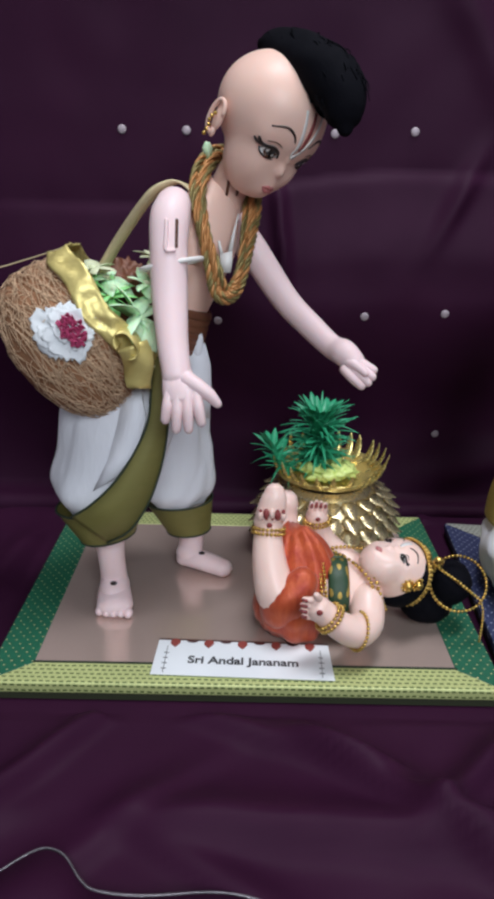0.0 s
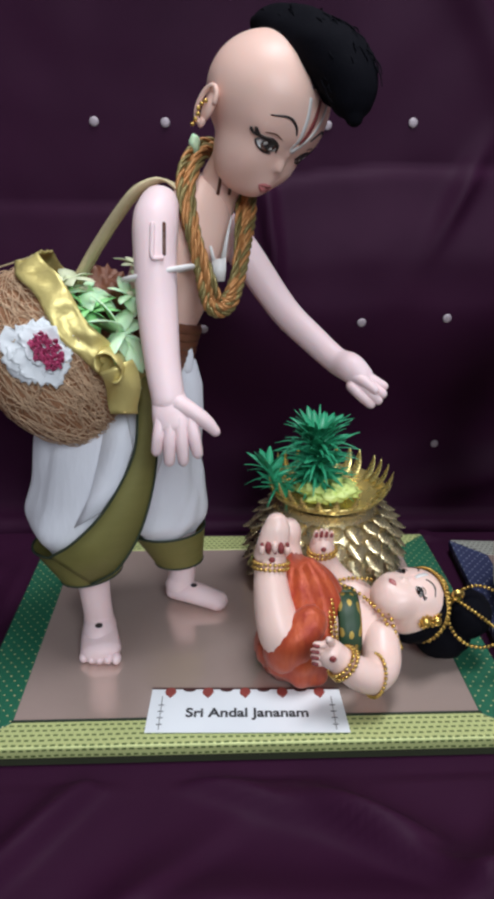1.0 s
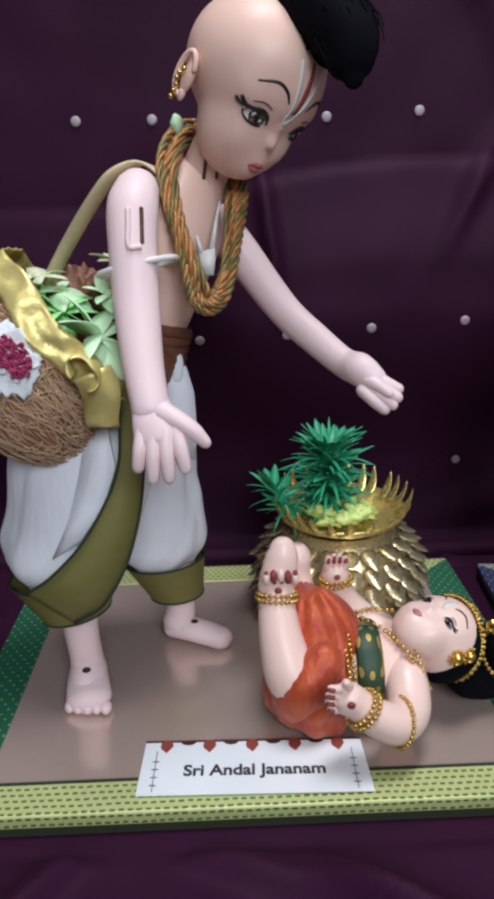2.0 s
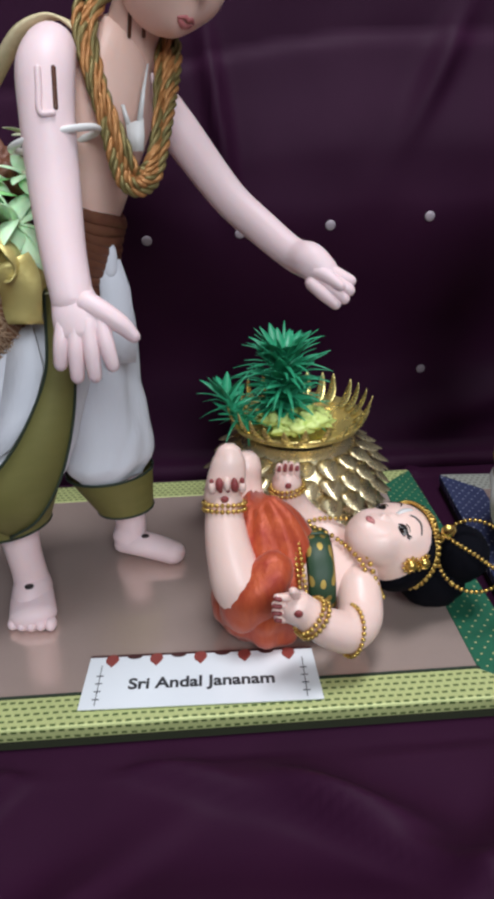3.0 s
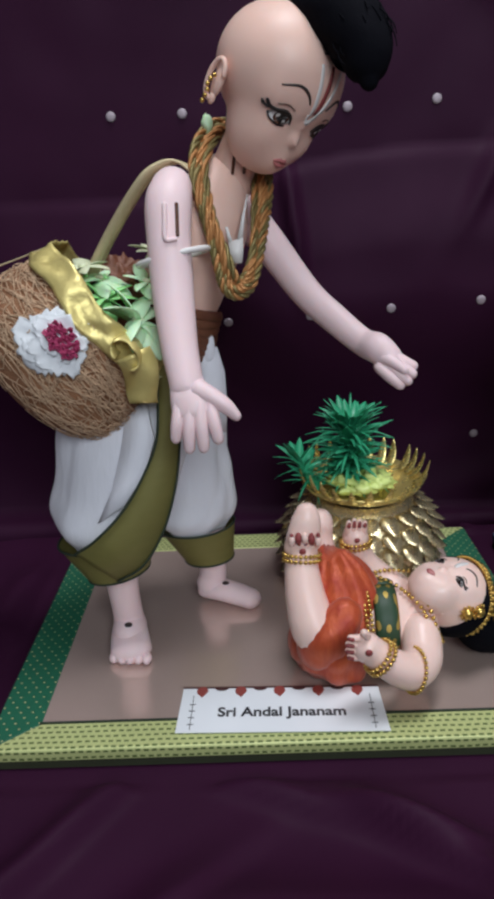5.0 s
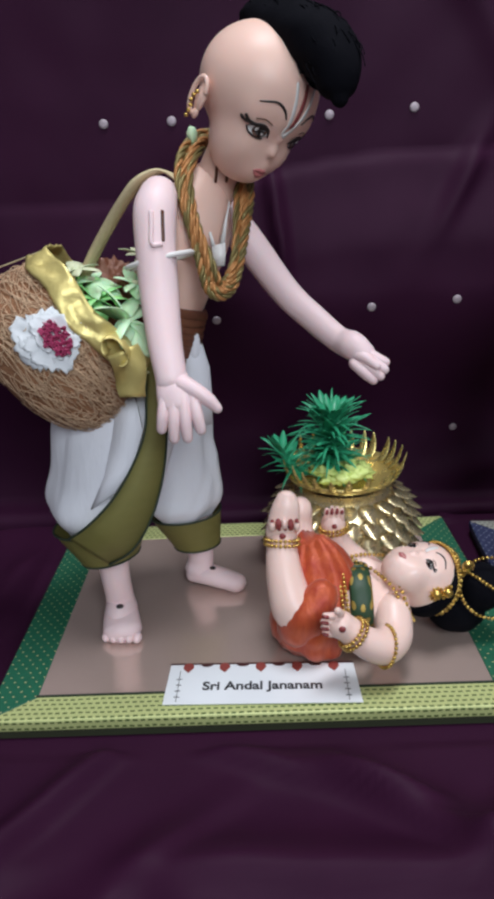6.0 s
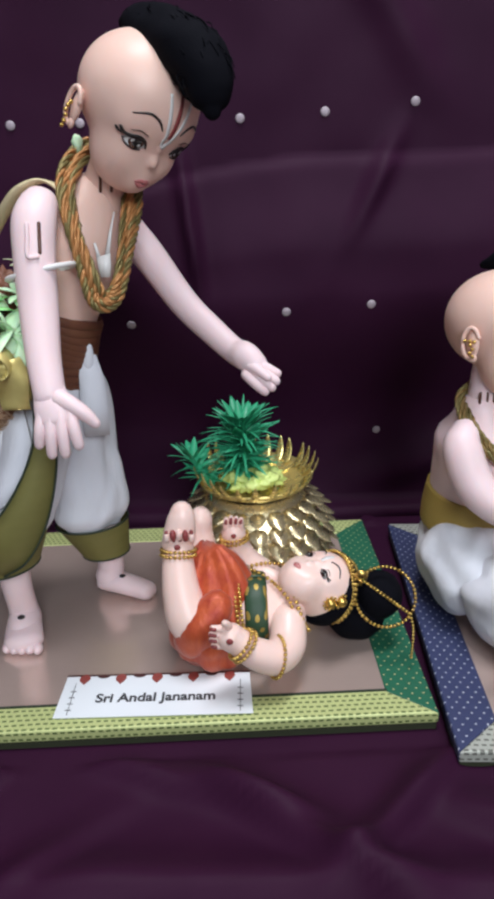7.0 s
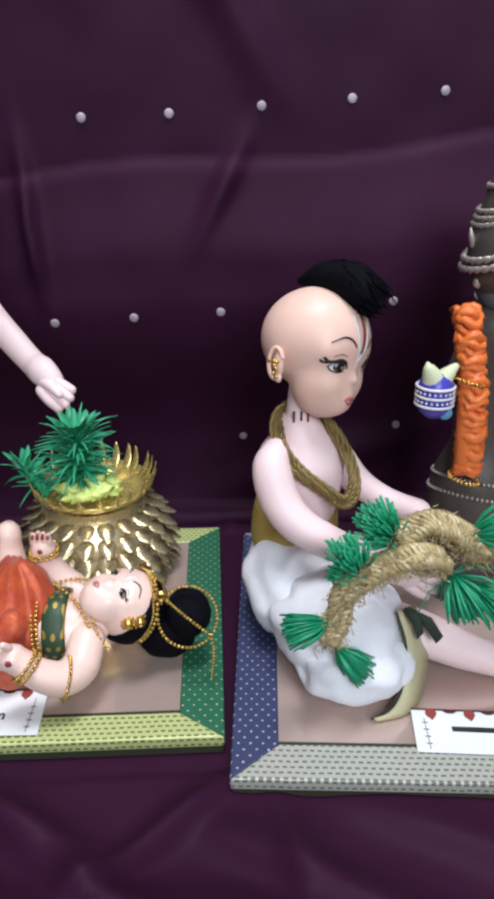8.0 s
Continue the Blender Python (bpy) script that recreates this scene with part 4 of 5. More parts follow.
part("rim_ribbon", bm, RIBBON, bk, "crumpled shiny gold ribbon")
# its curled end and hanging tail at the lower rim
bm = bmesh.new()
rows = []
for k in range(25):
    a = -0.6 + 5.2 * k / 24
    r = 0.0080 - 0.00012 * k
    c = RIBBON_END + BV * (r * 1.35 * math.cos(a)) + BN * (r * 0.9 * math.sin(a)) + Vector((0, -0.0006 * k / 6, 0))
    w = Vector((0.10, 0.98, 0.12)) * (0.0075 + 0.0010 * math.sin(k * 0.9))
    rows.append((c - w, c + w * 0.6))
ribbon(bm, rows, 0, 0.0008)
part("ribbon_curl", bm, RIBBON, bk, "curled shiny gold ribbon end")
bm = bmesh.new()
rows = []
for k in range(13):
    t = k / 12
    c = RIBBON_END + Vector((0.004 + 0.004 * t + 0.0015 * math.sin(5 * t), -0.002 + 0.003 * t, -0.002 - 0.029 * t))
    w = Vector((0.0085 + 0.0015 * math.sin(4 * t), 0.0030 * math.cos(6 * t), 0.0030 - 0.004 * t))
    rows.append((c - w, c + w))
ribbon(bm, rows, 0, 0.0008)
part("ribbon_tail", bm, RIBBON, bk, "hanging gold ribbon tail")
# flower stuck on the wall of the basket
A0, S0 = 1.74, 0.31
bm = bmesh.new()
blob(bm, on_basket(S0, basket_radius(S0) - 0.0008, A0), (0.0130, 0.0012, 0.0130), 0, None, 24, 10, 0.3, 160)
fl = part("flower_patch", bm, WHITEPETAL, bk, "white and magenta paper flower")
for sheet in range(4):
    bm = bmesh.new()
    R = (0.0205, 0.0185, 0.0160, 0.0120)[sheet]
    da, ds = ((0, 0), (0.06, 0.04), (-0.08, 0.02), (0.03, -0.05))[sheet]
    rows = []
    for j in range(7):
        row = []
        for k in range(60):
            a = 2 * math.pi * k / 60
            edge = 0.78 + 0.30 * noise.noise(Vector((math.cos(a) * 1.6, math.sin(a) * 1.6, sheet * 3.1))) + 0.22 * noise.noise(Vector((math.cos(a) * 7, math.sin(a) * 7, sheet * 5.7)))
            r = R * (j + 0.2) / 6.2 * (1 + (edge - 1) * (j / 6) ** 2)
            pa, ps = A0 + da + r * math.cos(a) / 0.050, S0 + ds + r * math.sin(a) / 0.073
            crumple = 0.0016 * noise.noise(Vector((r * math.cos(a) * 190, r * math.sin(a) * 190, sheet * 4.0)))
            row.append(on_basket(ps, basket_radius(ps) + 0.0022 + 0.0007 * sheet + crumple + 0.0012 * (j / 6) ** 2, pa))
        rows.append(row)
    under = [[v + Vector((0, 0.0004, 0)) for v in row] for row in rows[::-1]]
    skin_rings(bm, rows + under, 0)
    part("petal", bm, WHITEPETAL, fl, "torn white paper petal")
bm = bmesh.new()
for k in range(170):
    a, rr = random.uniform(0, 6.28), 0.0078 * math.sqrt(random.random())
    ps, pa = S0 - 0.06 + rr * 0.8 * math.sin(a) / 0.073, A0 - 0.05 + rr * 1.15 * math.cos(a) / 0.05
    c = on_basket(ps, basket_radius(ps) + 0.0056, pa)
    e = c + Vector((random.uniform(-1, 1), random.uniform(-1.2, -0.3), random.uniform(-1, 1))) * 0.0028
    sd = (e - c).cross(Vector((random.random(), 0.4, random.random()))).normalized() * 0.0011
    ribbon(bm, [(c - sd, c + sd), ((c + e) / 2 - sd * 1.3, (c + e) / 2 + sd * 1.3), (e - sd * 0.5, e + sd * 0.5)], 0, 0.0003)
part("flower_centre", bm, PINKPETAL, fl, "magenta flower centre")
# strap over the shoulder
bm = bmesh.new()
st = smooth_path([(-0.106, 0.503, 0.255), (-0.088, 0.500, 0.283), (-0.070, 0.498, 0.307), (-0.060, 0.499, 0.3165), (-0.048, 0.503, 0.3195), (-0.037, 0.503, 0.311), (-0.032, 0.496, 0.295)], 6)
ribbon(bm, [((p[0] - 0.003, p[1] - 0.003, p[2] + 0.0012), (p[0] + 0.003, p[1] + 0.002, p[2] - 0.0006)) for p in st], 0, 0.0012)
part("strap", bm, STRAPGOLD, bk, "beige-gold shoulder tape")
bm = bmesh.new()
tube(bm, [(*on_basket(-0.05, 0.05, math.pi), 0.0005), (-0.150, 0.505, 0.270, 0.0005), (-0.176, 0.50, 0.263, 0.0005), (-0.205, 0.50, 0.262, 0.0005)], 0, 5, 5)
part("loose_thread", bm, STRAPGOLD, bk, "loose golden thread")


def petal_mesh(name, L, W, curl, mat, fold=0.15, tip=1.0):
    """A pointed petal that starts at the origin and grows along z, curling towards -y."""
    bm = bmesh.new()
    rows = []
    for j in range(9):
        t = j / 8
        w = W / 2 * (math.sin(math.pi * (0.12 + 0.88 * t ** tip)) ** 0.8 if t < 1 else 0.03) + 0.0002
        y, z = -curl * t * t * L, L * t * (1 - 0.25 * abs(curl) * t)
        rows.append([(-w, y - fold * w, z), (0, y, z), (w, y - fold * w, z), (w, y - fold * w + 0.0004, z), (0, y + 0.0006, z), (-w, y - fold * w + 0.0004, z)])
    skin_rings(bm, rows)
    return mesh_of(name, bm, mat)


def piece(name, me, m, parent, label=""):
    ob = new(name, me)
    ob.parent = parent
    ob.matrix_basis = m
    return tagged(ob, label)


def aim(c, d, spin=0.0, s=1.0):
    """A pose at c whose z axis points along d and whose -y faces outward from it."""
    q = Vector(d).normalized().to_track_quat("Z", "Y").to_matrix().to_4x4()
    return Matrix.Translation(c) @ q @ pose(0, 0, 0, 0, 0, spin) @ Matrix.Scale(s, 4)


# pale flowers standing in the basket
PETAL_MINT = petal_mesh("petal", 0.019, 0.0100, 0.5, PALELEAF)
PETAL_CREAM = petal_mesh("petal", 0.018, 0.0095, 0.45, CREAMPETAL)
LEAFLET = petal_mesh("leaf", 0.020, 0.010, 0.4, LIMELEAF)


def flower(c, d, n, me, s, label, leafy=0):
    f = thing("cloth_flower", label, "flower", "flowers in the basket")
    bm = bmesh.new()
    c, d = Vector(c), Vector(d).normalized()
    tube(bm, [(*(c - d * 0.035), 0.0012), (*(c - d * 0.015), 0.0012), (*c, 0.0016)], 0, 6, 2)
    part("stem", bm, LIMELEAF, f)
    bm = bmesh.new()
    blob(bm, c + d * 0.001, (0.003, 0.003, 0.0025), 0, None, 10, 6, 0.2, 200)
    part("flower_centre", bm, CREAMPETAL, f)
    u = d.orthogonal().normalized()
    v = d.cross(u)
    for k in range(n):
        a = 2 * math.pi * k / n + random.uniform(-0.15, 0.15)
        o = u * math.cos(a) + v * math.sin(a)
        piece("petal", me, aim(c, o * 1.0 + d * random.uniform(0.35, 0.7), random.uniform(-25, 25), s * random.uniform(0.85, 1.1)), f)
    for k in range(leafy):
        a = 2.3 * k
        o = u * math.cos(a) + v * math.sin(a)
        piece("leaf", LEAFLET, aim(c - d * 0.006, o + d * 0.3, 30 * k, s * random.uniform(0.7, 0.95)), f)
    return f


flower(on_basket(-0.16, 0.034, 0.75) + Vector((-0.006, -0.004, 0.011)), BN + Vector((0.2, -0.7, 0.2)), 9, PETAL_MINT, 1.40, "mint green cloth flower with white petal tips")
flower(on_basket(-0.22, 0.012, 1.8) + Vector((-0.010, -0.006, -0.001)), BN + Vector((0, -0.8, 0.2)), 9, LEAFLET, 0.95, "bright green cloth flower with pointed petals", 4)
flower(on_basket(-0.28, 0.020, 2.7) + Vector((-0.006, 0, -0.006)), BN + Vector((-0.2, -0.4, 0.8)), 6, PETAL_MINT, 1.04, "pale green cloth flower with bright green leaves", 4)
flower(on_basket(-0.62, 0.008, 3.0), Vector((0.25, -0.2, 1)), 8, PETAL_CREAM, 0.78, "cream cloth flower standing beside the strap")
flower(on_basket(-0.42, 0.008, 1.4), Vector((0.5, -0.5, 0.7)), 8, PETAL_MINT, 0.78, "pale green cloth flower standing beside the strap")
flower(on_basket(-0.16, 0.034, 2.5), Vector((-0.1, -0.3, 1)), 6, PETAL_CREAM, 0.94, "cream cloth flower at the basket rim")
flower(on_basket(-0.05, 0.045, 0.2), BN + Vector((0.3, -0.6, -0.2)), 6, PETAL_CREAM, 1.00, "cream cloth flower at the basket rim")

# ---- pineapple-shaped gold pot ----
PX, PY, PR = 0.0705, 0.598, 0.0560
pot = thing("gold_pot", "round gold pot covered with overlapping foil scales", "pot")
bm = bmesh.new()
prof = [(0.030, 0.0118), (0.046, 0.015), (0.0535, 0.030), (0.0545, 0.045), (0.050, 0.060), (0.041, 0.071), (0.036, 0.077), (0.033, 0.077), (0.030, 0.066)]
skin_rings(bm, [[(PX + r * math.cos(2 * math.pi * k / 40), PY + r * math.sin(2 * math.pi * k / 40), z) for k in range(40)] for r, z in prof])
part("body", bm, OLDGOLD, pot)
SCALE = petal_mesh("scale", 0.0180, 0.0135, 0.30, OLDGOLD, 0.22, 0.75)
for row, (z, r, lean) in enumerate(((0.0725, 0.0420, 0.75), (0.0630, 0.0500, 0.50), (0.0520, 0.0550, 0.28), (0.0400, 0.0565, 0.10), (0.0290, 0.0550, -0.06))):
    n = 20 + row * 2 if row < 3 else 24
    for k in range(n):
        a = 2 * math.pi * (k + 0.5 * (row % 2)) / n
        o = Vector((math.cos(a), math.sin(a), 0))
        z_ax = (Vector((0, 0, -1)) + o * (lean + 0.15 + random.uniform(0.0, 0.50))).normalized()
        y_ax = -(o - z_ax * o.dot(z_ax)).normalized()
        x_ax = y_ax.cross(z_ax)
        m = Matrix((x_ax, y_ax, z_ax)).transposed().to_4x4()
        m.translation = Vector((PX, PY, z)) + o * r
        piece("scale", SCALE, m @ Matrix.Scale(random.uniform(0.88, 1.06), 4), pot)
# open collar of foil petals
bm = bmesh.new()
skin_rings(bm, [[(PX + r * math.cos(2 * math.pi * k / 40), PY + r * math.sin(2 * math.pi * k / 40), z) for k in range(40)]
                for r, z in ((0.020, 0.0815), (0.034, 0.0795), (0.044, 0.0835), (0.0480, 0.0885), (0.0472, 0.0895), (0.0430, 0.0850), (0.033, 0.0812), (0.020, 0.0830))])
collar = part("collar", bm, GOLD, pot, "bright gold foil dish")
COLLAR_PETAL = petal_mesh("petal", 0.022, 0.0064, 0.6, GOLD, 0.30, 0.9)
for k in range(26):
    a = 2 * math.pi * k / 26 + 0.1 + random.uniform(-0.05, 0.05)
    o = Vector((math.cos(a), math.sin(a), 0))
    z_ax = (o + Vector((0, 0, 0.50 + 0.30 * math.sin(a) + random.uniform(-0.1, 0.15)))).normalized()
    up = (Vector((0, 0, 1)) - z_ax * z_ax.z).normalized()
    y_ax = -up
    m = Matrix((y_ax.cross(z_ax), y_ax, z_ax)).transposed().to_4x4()
    m.translation = Vector((PX, PY, 0.0845)) + o * 0.0400
    piece("petal", COLLAR_PETAL, m, collar)
# bright glow in the middle of the pot, imitated by pale lime lumps
bm = bmesh.new()
for k in range(9):
    a = k * 0.7
    blob(bm, (PX + 0.014 * math.cos(a) - 0.002, PY - 0.013 + 0.012 * math.sin(a), 0.0890 + 0.0025 * (k % 3)), (0.0105, 0.0090, 0.0042), 0, None, 20, 12, 0.7, 330)
solid("pot_glow_lumps", bm, material("lime_glow_colour", (0.80, 0.86, 0.34), 0.4, second=(0.52, 0.70, 0.16), scale=120, amount=0.6), "pale lime green lumps standing in for the glow in the gold pot", "filling")

# green plastic leaf tufts
NEEDLES = [petal_mesh("leaf", 0.044, 0.0042, c, LEAFGREEN, 0.2, 0.7) for c in (0.2, 0.45, 0.7)]
BROAD = [petal_mesh("leaf", 0.036, 0.0125, c, LEAFGREEN, 0.25, 0.8) for c in (0.15, 0.35)]


def tuft(x, y, z0, z1, n, s, label, lean=(0, 0)):
    t = thing("leaf_tuft", label, "artificial plant", "leaf tufts in the pot")
    bm = bmesh.new()
    tube(bm, [(x, y, z0, 0.004), (x + lean[0] * 0.5, y + lean[1] * 0.5, (z0 + z1) / 2, 0.0035), (x + lean[0], y + lean[1], z1, 0.002)], 0, 8, 3)
    part("stem", bm, LEAFGREEN, t)
    for k in range(n):
        h = k / n
        a = k * 2.39996
        up = 0.30 + 1.5 * h ** 2.2 + random.uniform(-0.15, 0.25)
        o = Vector((math.cos(a), math.sin(a), up))
        c = Vector((x + lean[0] * h, y + lean[1] * h, z0 + (z1 - z0) * (0.12 + 0.80 * h)))
        me = random.choice(NEEDLES) if h < 0.93 and k % 3 else random.choice(BROAD)
        zx = o.normalized()
        yx = -(Vector((0, 0, 1)) - zx * zx.z).normalized() * (-1)
        m = Matrix((yx.cross(zx), yx, zx)).transposed().to_4x4()
        m.translation = c
        piece("leaf", me, m @ Matrix.Scale(s * random.uniform(0.8, 1.1) * (0.78 + 0.10 * h), 4), t)
    return t


tuft(0.0610, 0.596, 0.086, 0.136, 190, 0.93, "bushy dark green plastic leaf tuft standing in the gold pot")
tuft(0.034, 0.588, 0.086, 0.112, 34, 0.72, "small dark green plastic leaf tuft leaning over the rim", (-0.014, -0.003))

big = thing("leaf_spray", "single broad green plastic leaf at the pot rim", "artificial plant")
bm = bmesh.new()
tube(bm, [(0.036, 0.588, 0.090, 0.0016), (0.028, 0.586, 0.100, 0.0012), (0.022, 0.585, 0.106, 0.0010)], 0, 6, 3)
part("stem", bm, LEAFGREEN, big)
piece("leaf", petal_mesh("leaf", 0.026, 0.0120, 0.15, LEAFGREEN, 0.2, 0.9), aim((0.024, 0.585, 0.103), (-0.35, -0.1, 1.0), 20), big)

# ---- baby doll lying on its back ----
bm = bmesh.new()
tube(bm, [(0.040, 0.470, 0.040, 0.024), (0.060, 0.470, 0.043, 0.0235), (0.076, 0.469, 0.045, 0.022), (0.089, 0.469, 0.050, 0.015), (0.098, 0.471, 0.056, 0.012)], 0, 20)
# near leg, raised, with its foot
tube(bm, [(0.034, 0.455, 0.040, 0.014), (0.022, 0.452, 0.050, 0.0150), (0.0165, 0.459, 0.066, 0.0128), (0.0145, 0.469, 0.082, 0.0108), (0.0155, 0.476, 0.093, 0.0095)], 0, 16)
tube(bm, [(0.0135, 0.476, 0.092, 0.0100), (0.0160, 0.4765, 0.101, 0.0105), (0.0180, 0.478, 0.112, 0.0092), (0.0185, 0.479, 0.118, 0.0070)], 0, 14, 5, (1, 0, 0), 0.8)
for k in range(5):
    blob(bm, (0.0085 + k * 0.0040, 0.4685, 0.1035 + 0.0012 * math.sin(k)), (0.0022, 0.0028, 0.0040), 6 if k % 2 else 0, None, 10, 8)
    tube(bm, [(0.0085 + k * 0.0040, 0.4680, 0.1070, 0.0014), (0.0090 + k * 0.0040, 0.4680, 0.1010, 0.0013)], 6, 6, 2)
blob(bm, (0.0150, 0.4665, 0.0965), (0.0022, 0.0012, 0.0022), 6, None, 10, 8)
# far foot
tube(bm, [(0.040, 0.490, 0.055, 0.014), (0.030, 0.496, 0.072, 0.012), (0.0275, 0.500, 0.088, 0.010), (0.0290, 0.501, 0.100, 0.0085)], 0, 14)
# far arm with its palm up
tube(bm, [(0.080, 0.488, 0.052, 0.011), (0.068, 0.496, 0.058, 0.0108), (0.058, 0.498, 0.068, 0.0100), (0.0525, 0.498, 0.081, 0.0088), (0.0515, 0.498, 0.090, 0.0085)], 0, 14)
for k in range(4):
    x = 0.0465 + k * 0.0034
    tube(bm, [(x, 0.4955, 0.091, 0.0022), (x, 0.4945, 0.0975, 0.0021), (x + 0.0004, 0.4950, 0.1025 - abs(k - 1.3) * 0.0012, 0.0017)], 0, 7, 2)
    tube(bm, [(x, 0.4928, 0.0990, 0.0013), (x + 0.0004, 0.4933, 0.1022 - abs(k - 1.3) * 0.0012, 0.0011)], 6, 6, 2)
blob(bm, (0.0515, 0.4895, 0.0905), (0.0019, 0.001, 0.0019), 6, None, 8, 6)
# near arm
tube(bm, [(0.085, 0.452, 0.048, 0.0118), (0.083, 0.436, 0.040, 0.0120), (0.074, 0.424, 0.040, 0.0112), (0.062, 0.420, 0.047, 0.0098), (0.052, 0.420, 0.056, 0.0085), (0.0465, 0.420, 0.0605, 0.0088)], 0, 16)
for k in range(4):
    z = 0.0685 - k * 0.0042
    tube(bm, [(0.0445, 0.4185, z - 0.001, 0.0024), (0.0395, 0.4170, z, 0.0022), (0.0355 + 0.001 * abs(k - 1.5), 0.4165, z + 0.001, 0.0017)], 0, 7, 2)
    tube(bm, [(0.0385, 0.4150, z + 0.0004, 0.0012), (0.0350 + 0.001 * abs(k - 1.5), 0.4152, z + 0.001, 0.0012)], 6, 6, 2)
tube(bm, [(0.0465, 0.418, 0.069, 0.0028), (0.0445, 0.415, 0.0735, 0.0022)], 0, 7, 2)
blob(bm, (0.0470, 0.4115, 0.0625), (0.0022, 0.0012, 0.0022), 6, None, 8, 6)
bh = Head((0.1062, 0.4712, 0.0605), (0.283, -0.050, 0.958), (0.902, 0.377, -0.211), 0.0576)
bh.build(bm, 0)
bh.paint(bm, 4, 2, 3, 5, 6, 0.62, False)
bh.stroke(bm, [(0, -0.06), (0, 0.02), (0, 0.10)], 0.05, 4, 0.0005, 0.6)
# black hair drawn back from the brow into a bun
rings = []
for j in range(1, 30):
    th = math.pi * j / 30
    row = []
    for k in range(40):
        l, u, f = math.sin(th) * math.sin(2 * math.pi * k / 40), math.cos(th), math.sin(th) * math.cos(2 * math.pi * k / 40)
        m = min(1.0, max(0.0, (u * 0.75 - f * 0.50 - 0.05) / 0.06 + 0.5))
        row.append(bh.toward(l, u, f, -0.003 + 0.0055 * m))
    rings.append(row)
skin_rings(bm, rings, 1)
blob(bm, (0.1490, 0.474, 0.0490), (0.0165, 0.0165, 0.0170), 1, None, 22, 14, 0.06, 80)
blob(bm, (0.1340, 0.478, 0.0330), (0.0200, 0.0200, 0.0180), 1, None, 22, 14, 0.08, 60)
solid("baby_doll", bm, [BABYSKIN] + DOLL[1:], "small pink plastic baby doll lying on its back, limbs raised", "doll")

# its orange dress
dress = thing("doll_dress", "shiny orange silk dress wrapped round the baby doll's hips", "garment")
bm = bmesh.new()
cloth_leg(bm, [(0.033, 0.468, 0.0125, 0.020), (0.033, 0.467, 0.024, 0.0265), (0.0365, 0.468, 0.045, 0.0270), (0.0385, 0.472, 0.063, 0.0235), (0.0380, 0.480, 0.078, 0.0165), (0.036, 0.486, 0.086, 0.008)], 11, 0.10, squash=1.05)
part("skirt", bm, ORANGE, dress)
bm = bmesh.new()
tube(bm, [(0.040, 0.452, 0.062, 0.010), (0.030, 0.447, 0.050, 0.0135), (0.0235, 0.450, 0.038, 0.0145)], 0, 18, 5, wob=0.2)
part("pleat", bm, ORANGE, dress)
bm = bmesh.new()
ring = [(0.0645 + 0.004 * math.sin(a) * 0, 0.470 - 0.0245 * math.sin(a), 0.0440 + 0.0245 * math.cos(a), 0.0075) for a in [2 * math.pi * k / 24 for k in range(25)]]
tube(bm, ring, 0, 10, 2, (1, 0, 0), 0.25, cap=False)
part("waistband", bm, GREENSILK, dress, "dark green brocade waistband")

# bead chains
def hoop(c, ax, r, n=20, sq=1.0):
    ax = Vector(ax).normalized()
    u = ax.orthogonal().normalized()
    v = ax.cross(u)
    return [tuple(Vector(c) + u * (r * math.cos(2 * math.pi * k / n)) + v * (r * sq * math.sin(2 * math.pi * k / n))) for k in range(n + 1)]


for c, ax, r, rr, lb in (((0.0148, 0.4725, 0.0880), (0.05, 0.35, 1), 0.0112, 0.0014, "gold bead anklet on the raised foot"), ((0.0150, 0.4735, 0.0910), (0.05, 0.35, 1), 0.0112, 0.0014, "gold bead anklet on the raised foot"),
                         ((0.0520, 0.498, 0.0840), (-0.1, 0, 1), 0.0098, 0.0013, "gold bead bracelet on the raised wrist"), ((0.0520, 0.498, 0.0868), (-0.1, 0, 1), 0.0096, 0.0013, "gold bead bracelet on the raised wrist"),
                         ((0.0560, 0.4195, 0.0525), (-1, 0, 0.9), 0.0105, 0.0014, "gold bead bracelet on the bent wrist"), ((0.0535, 0.4195, 0.0548), (-1, 0, 0.9), 0.0102, 0.0014, "gold bead bracelet on the bent wrist"),
                         ((0.0755, 0.425, 0.0395), (-1, -0.25, 0.35), 0.0128, 0.0013, "gold bead armlet on the bent arm")):
    bead_string("bead_bracelet", hoop(c, ax, r), rr, BEADGOLD, lb, 2.0)
bead_string("bead_girdle", hoop((0.0560, 0.470, 0.0450), (1, 0, 0.1), 0.0265, 24), 0.0014, BEADGOLD, "gold bead girdle round the doll's waist")
bead_string("bead_girdle", hoop((0.0530, 0.470, 0.0450), (1, 0, 0.1), 0.0268, 24), 0.0014, BEADGOLD, "gold bead girdle round the doll's waist")
bead_string("bead_necklace", [(0.0935, 0.450, 0.0400), (0.0900, 0.448, 0.0520), (0.0850, 0.452, 0.0640), (0.0740, 0.468, 0.0690), (0.0620, 0.480, 0.0700), (0.0590, 0.484, 0.0690), (0.072, 0.490, 0.068), (0.086, 0.488, 0.068)],
            0.0014, BEADGOLD, "gold bead necklace lying over the doll's chest")
bead_string("bead_necklace", [(0.0980, 0.448, 0.0420), (0.0945, 0.446, 0.0500), (0.0905, 0.450, 0.0620), (0.0870, 0.462, 0.0710), (0.0870, 0.476, 0.0740)], 0.0015, BEADGOLD, "short gold bead necklace at the doll's neck")
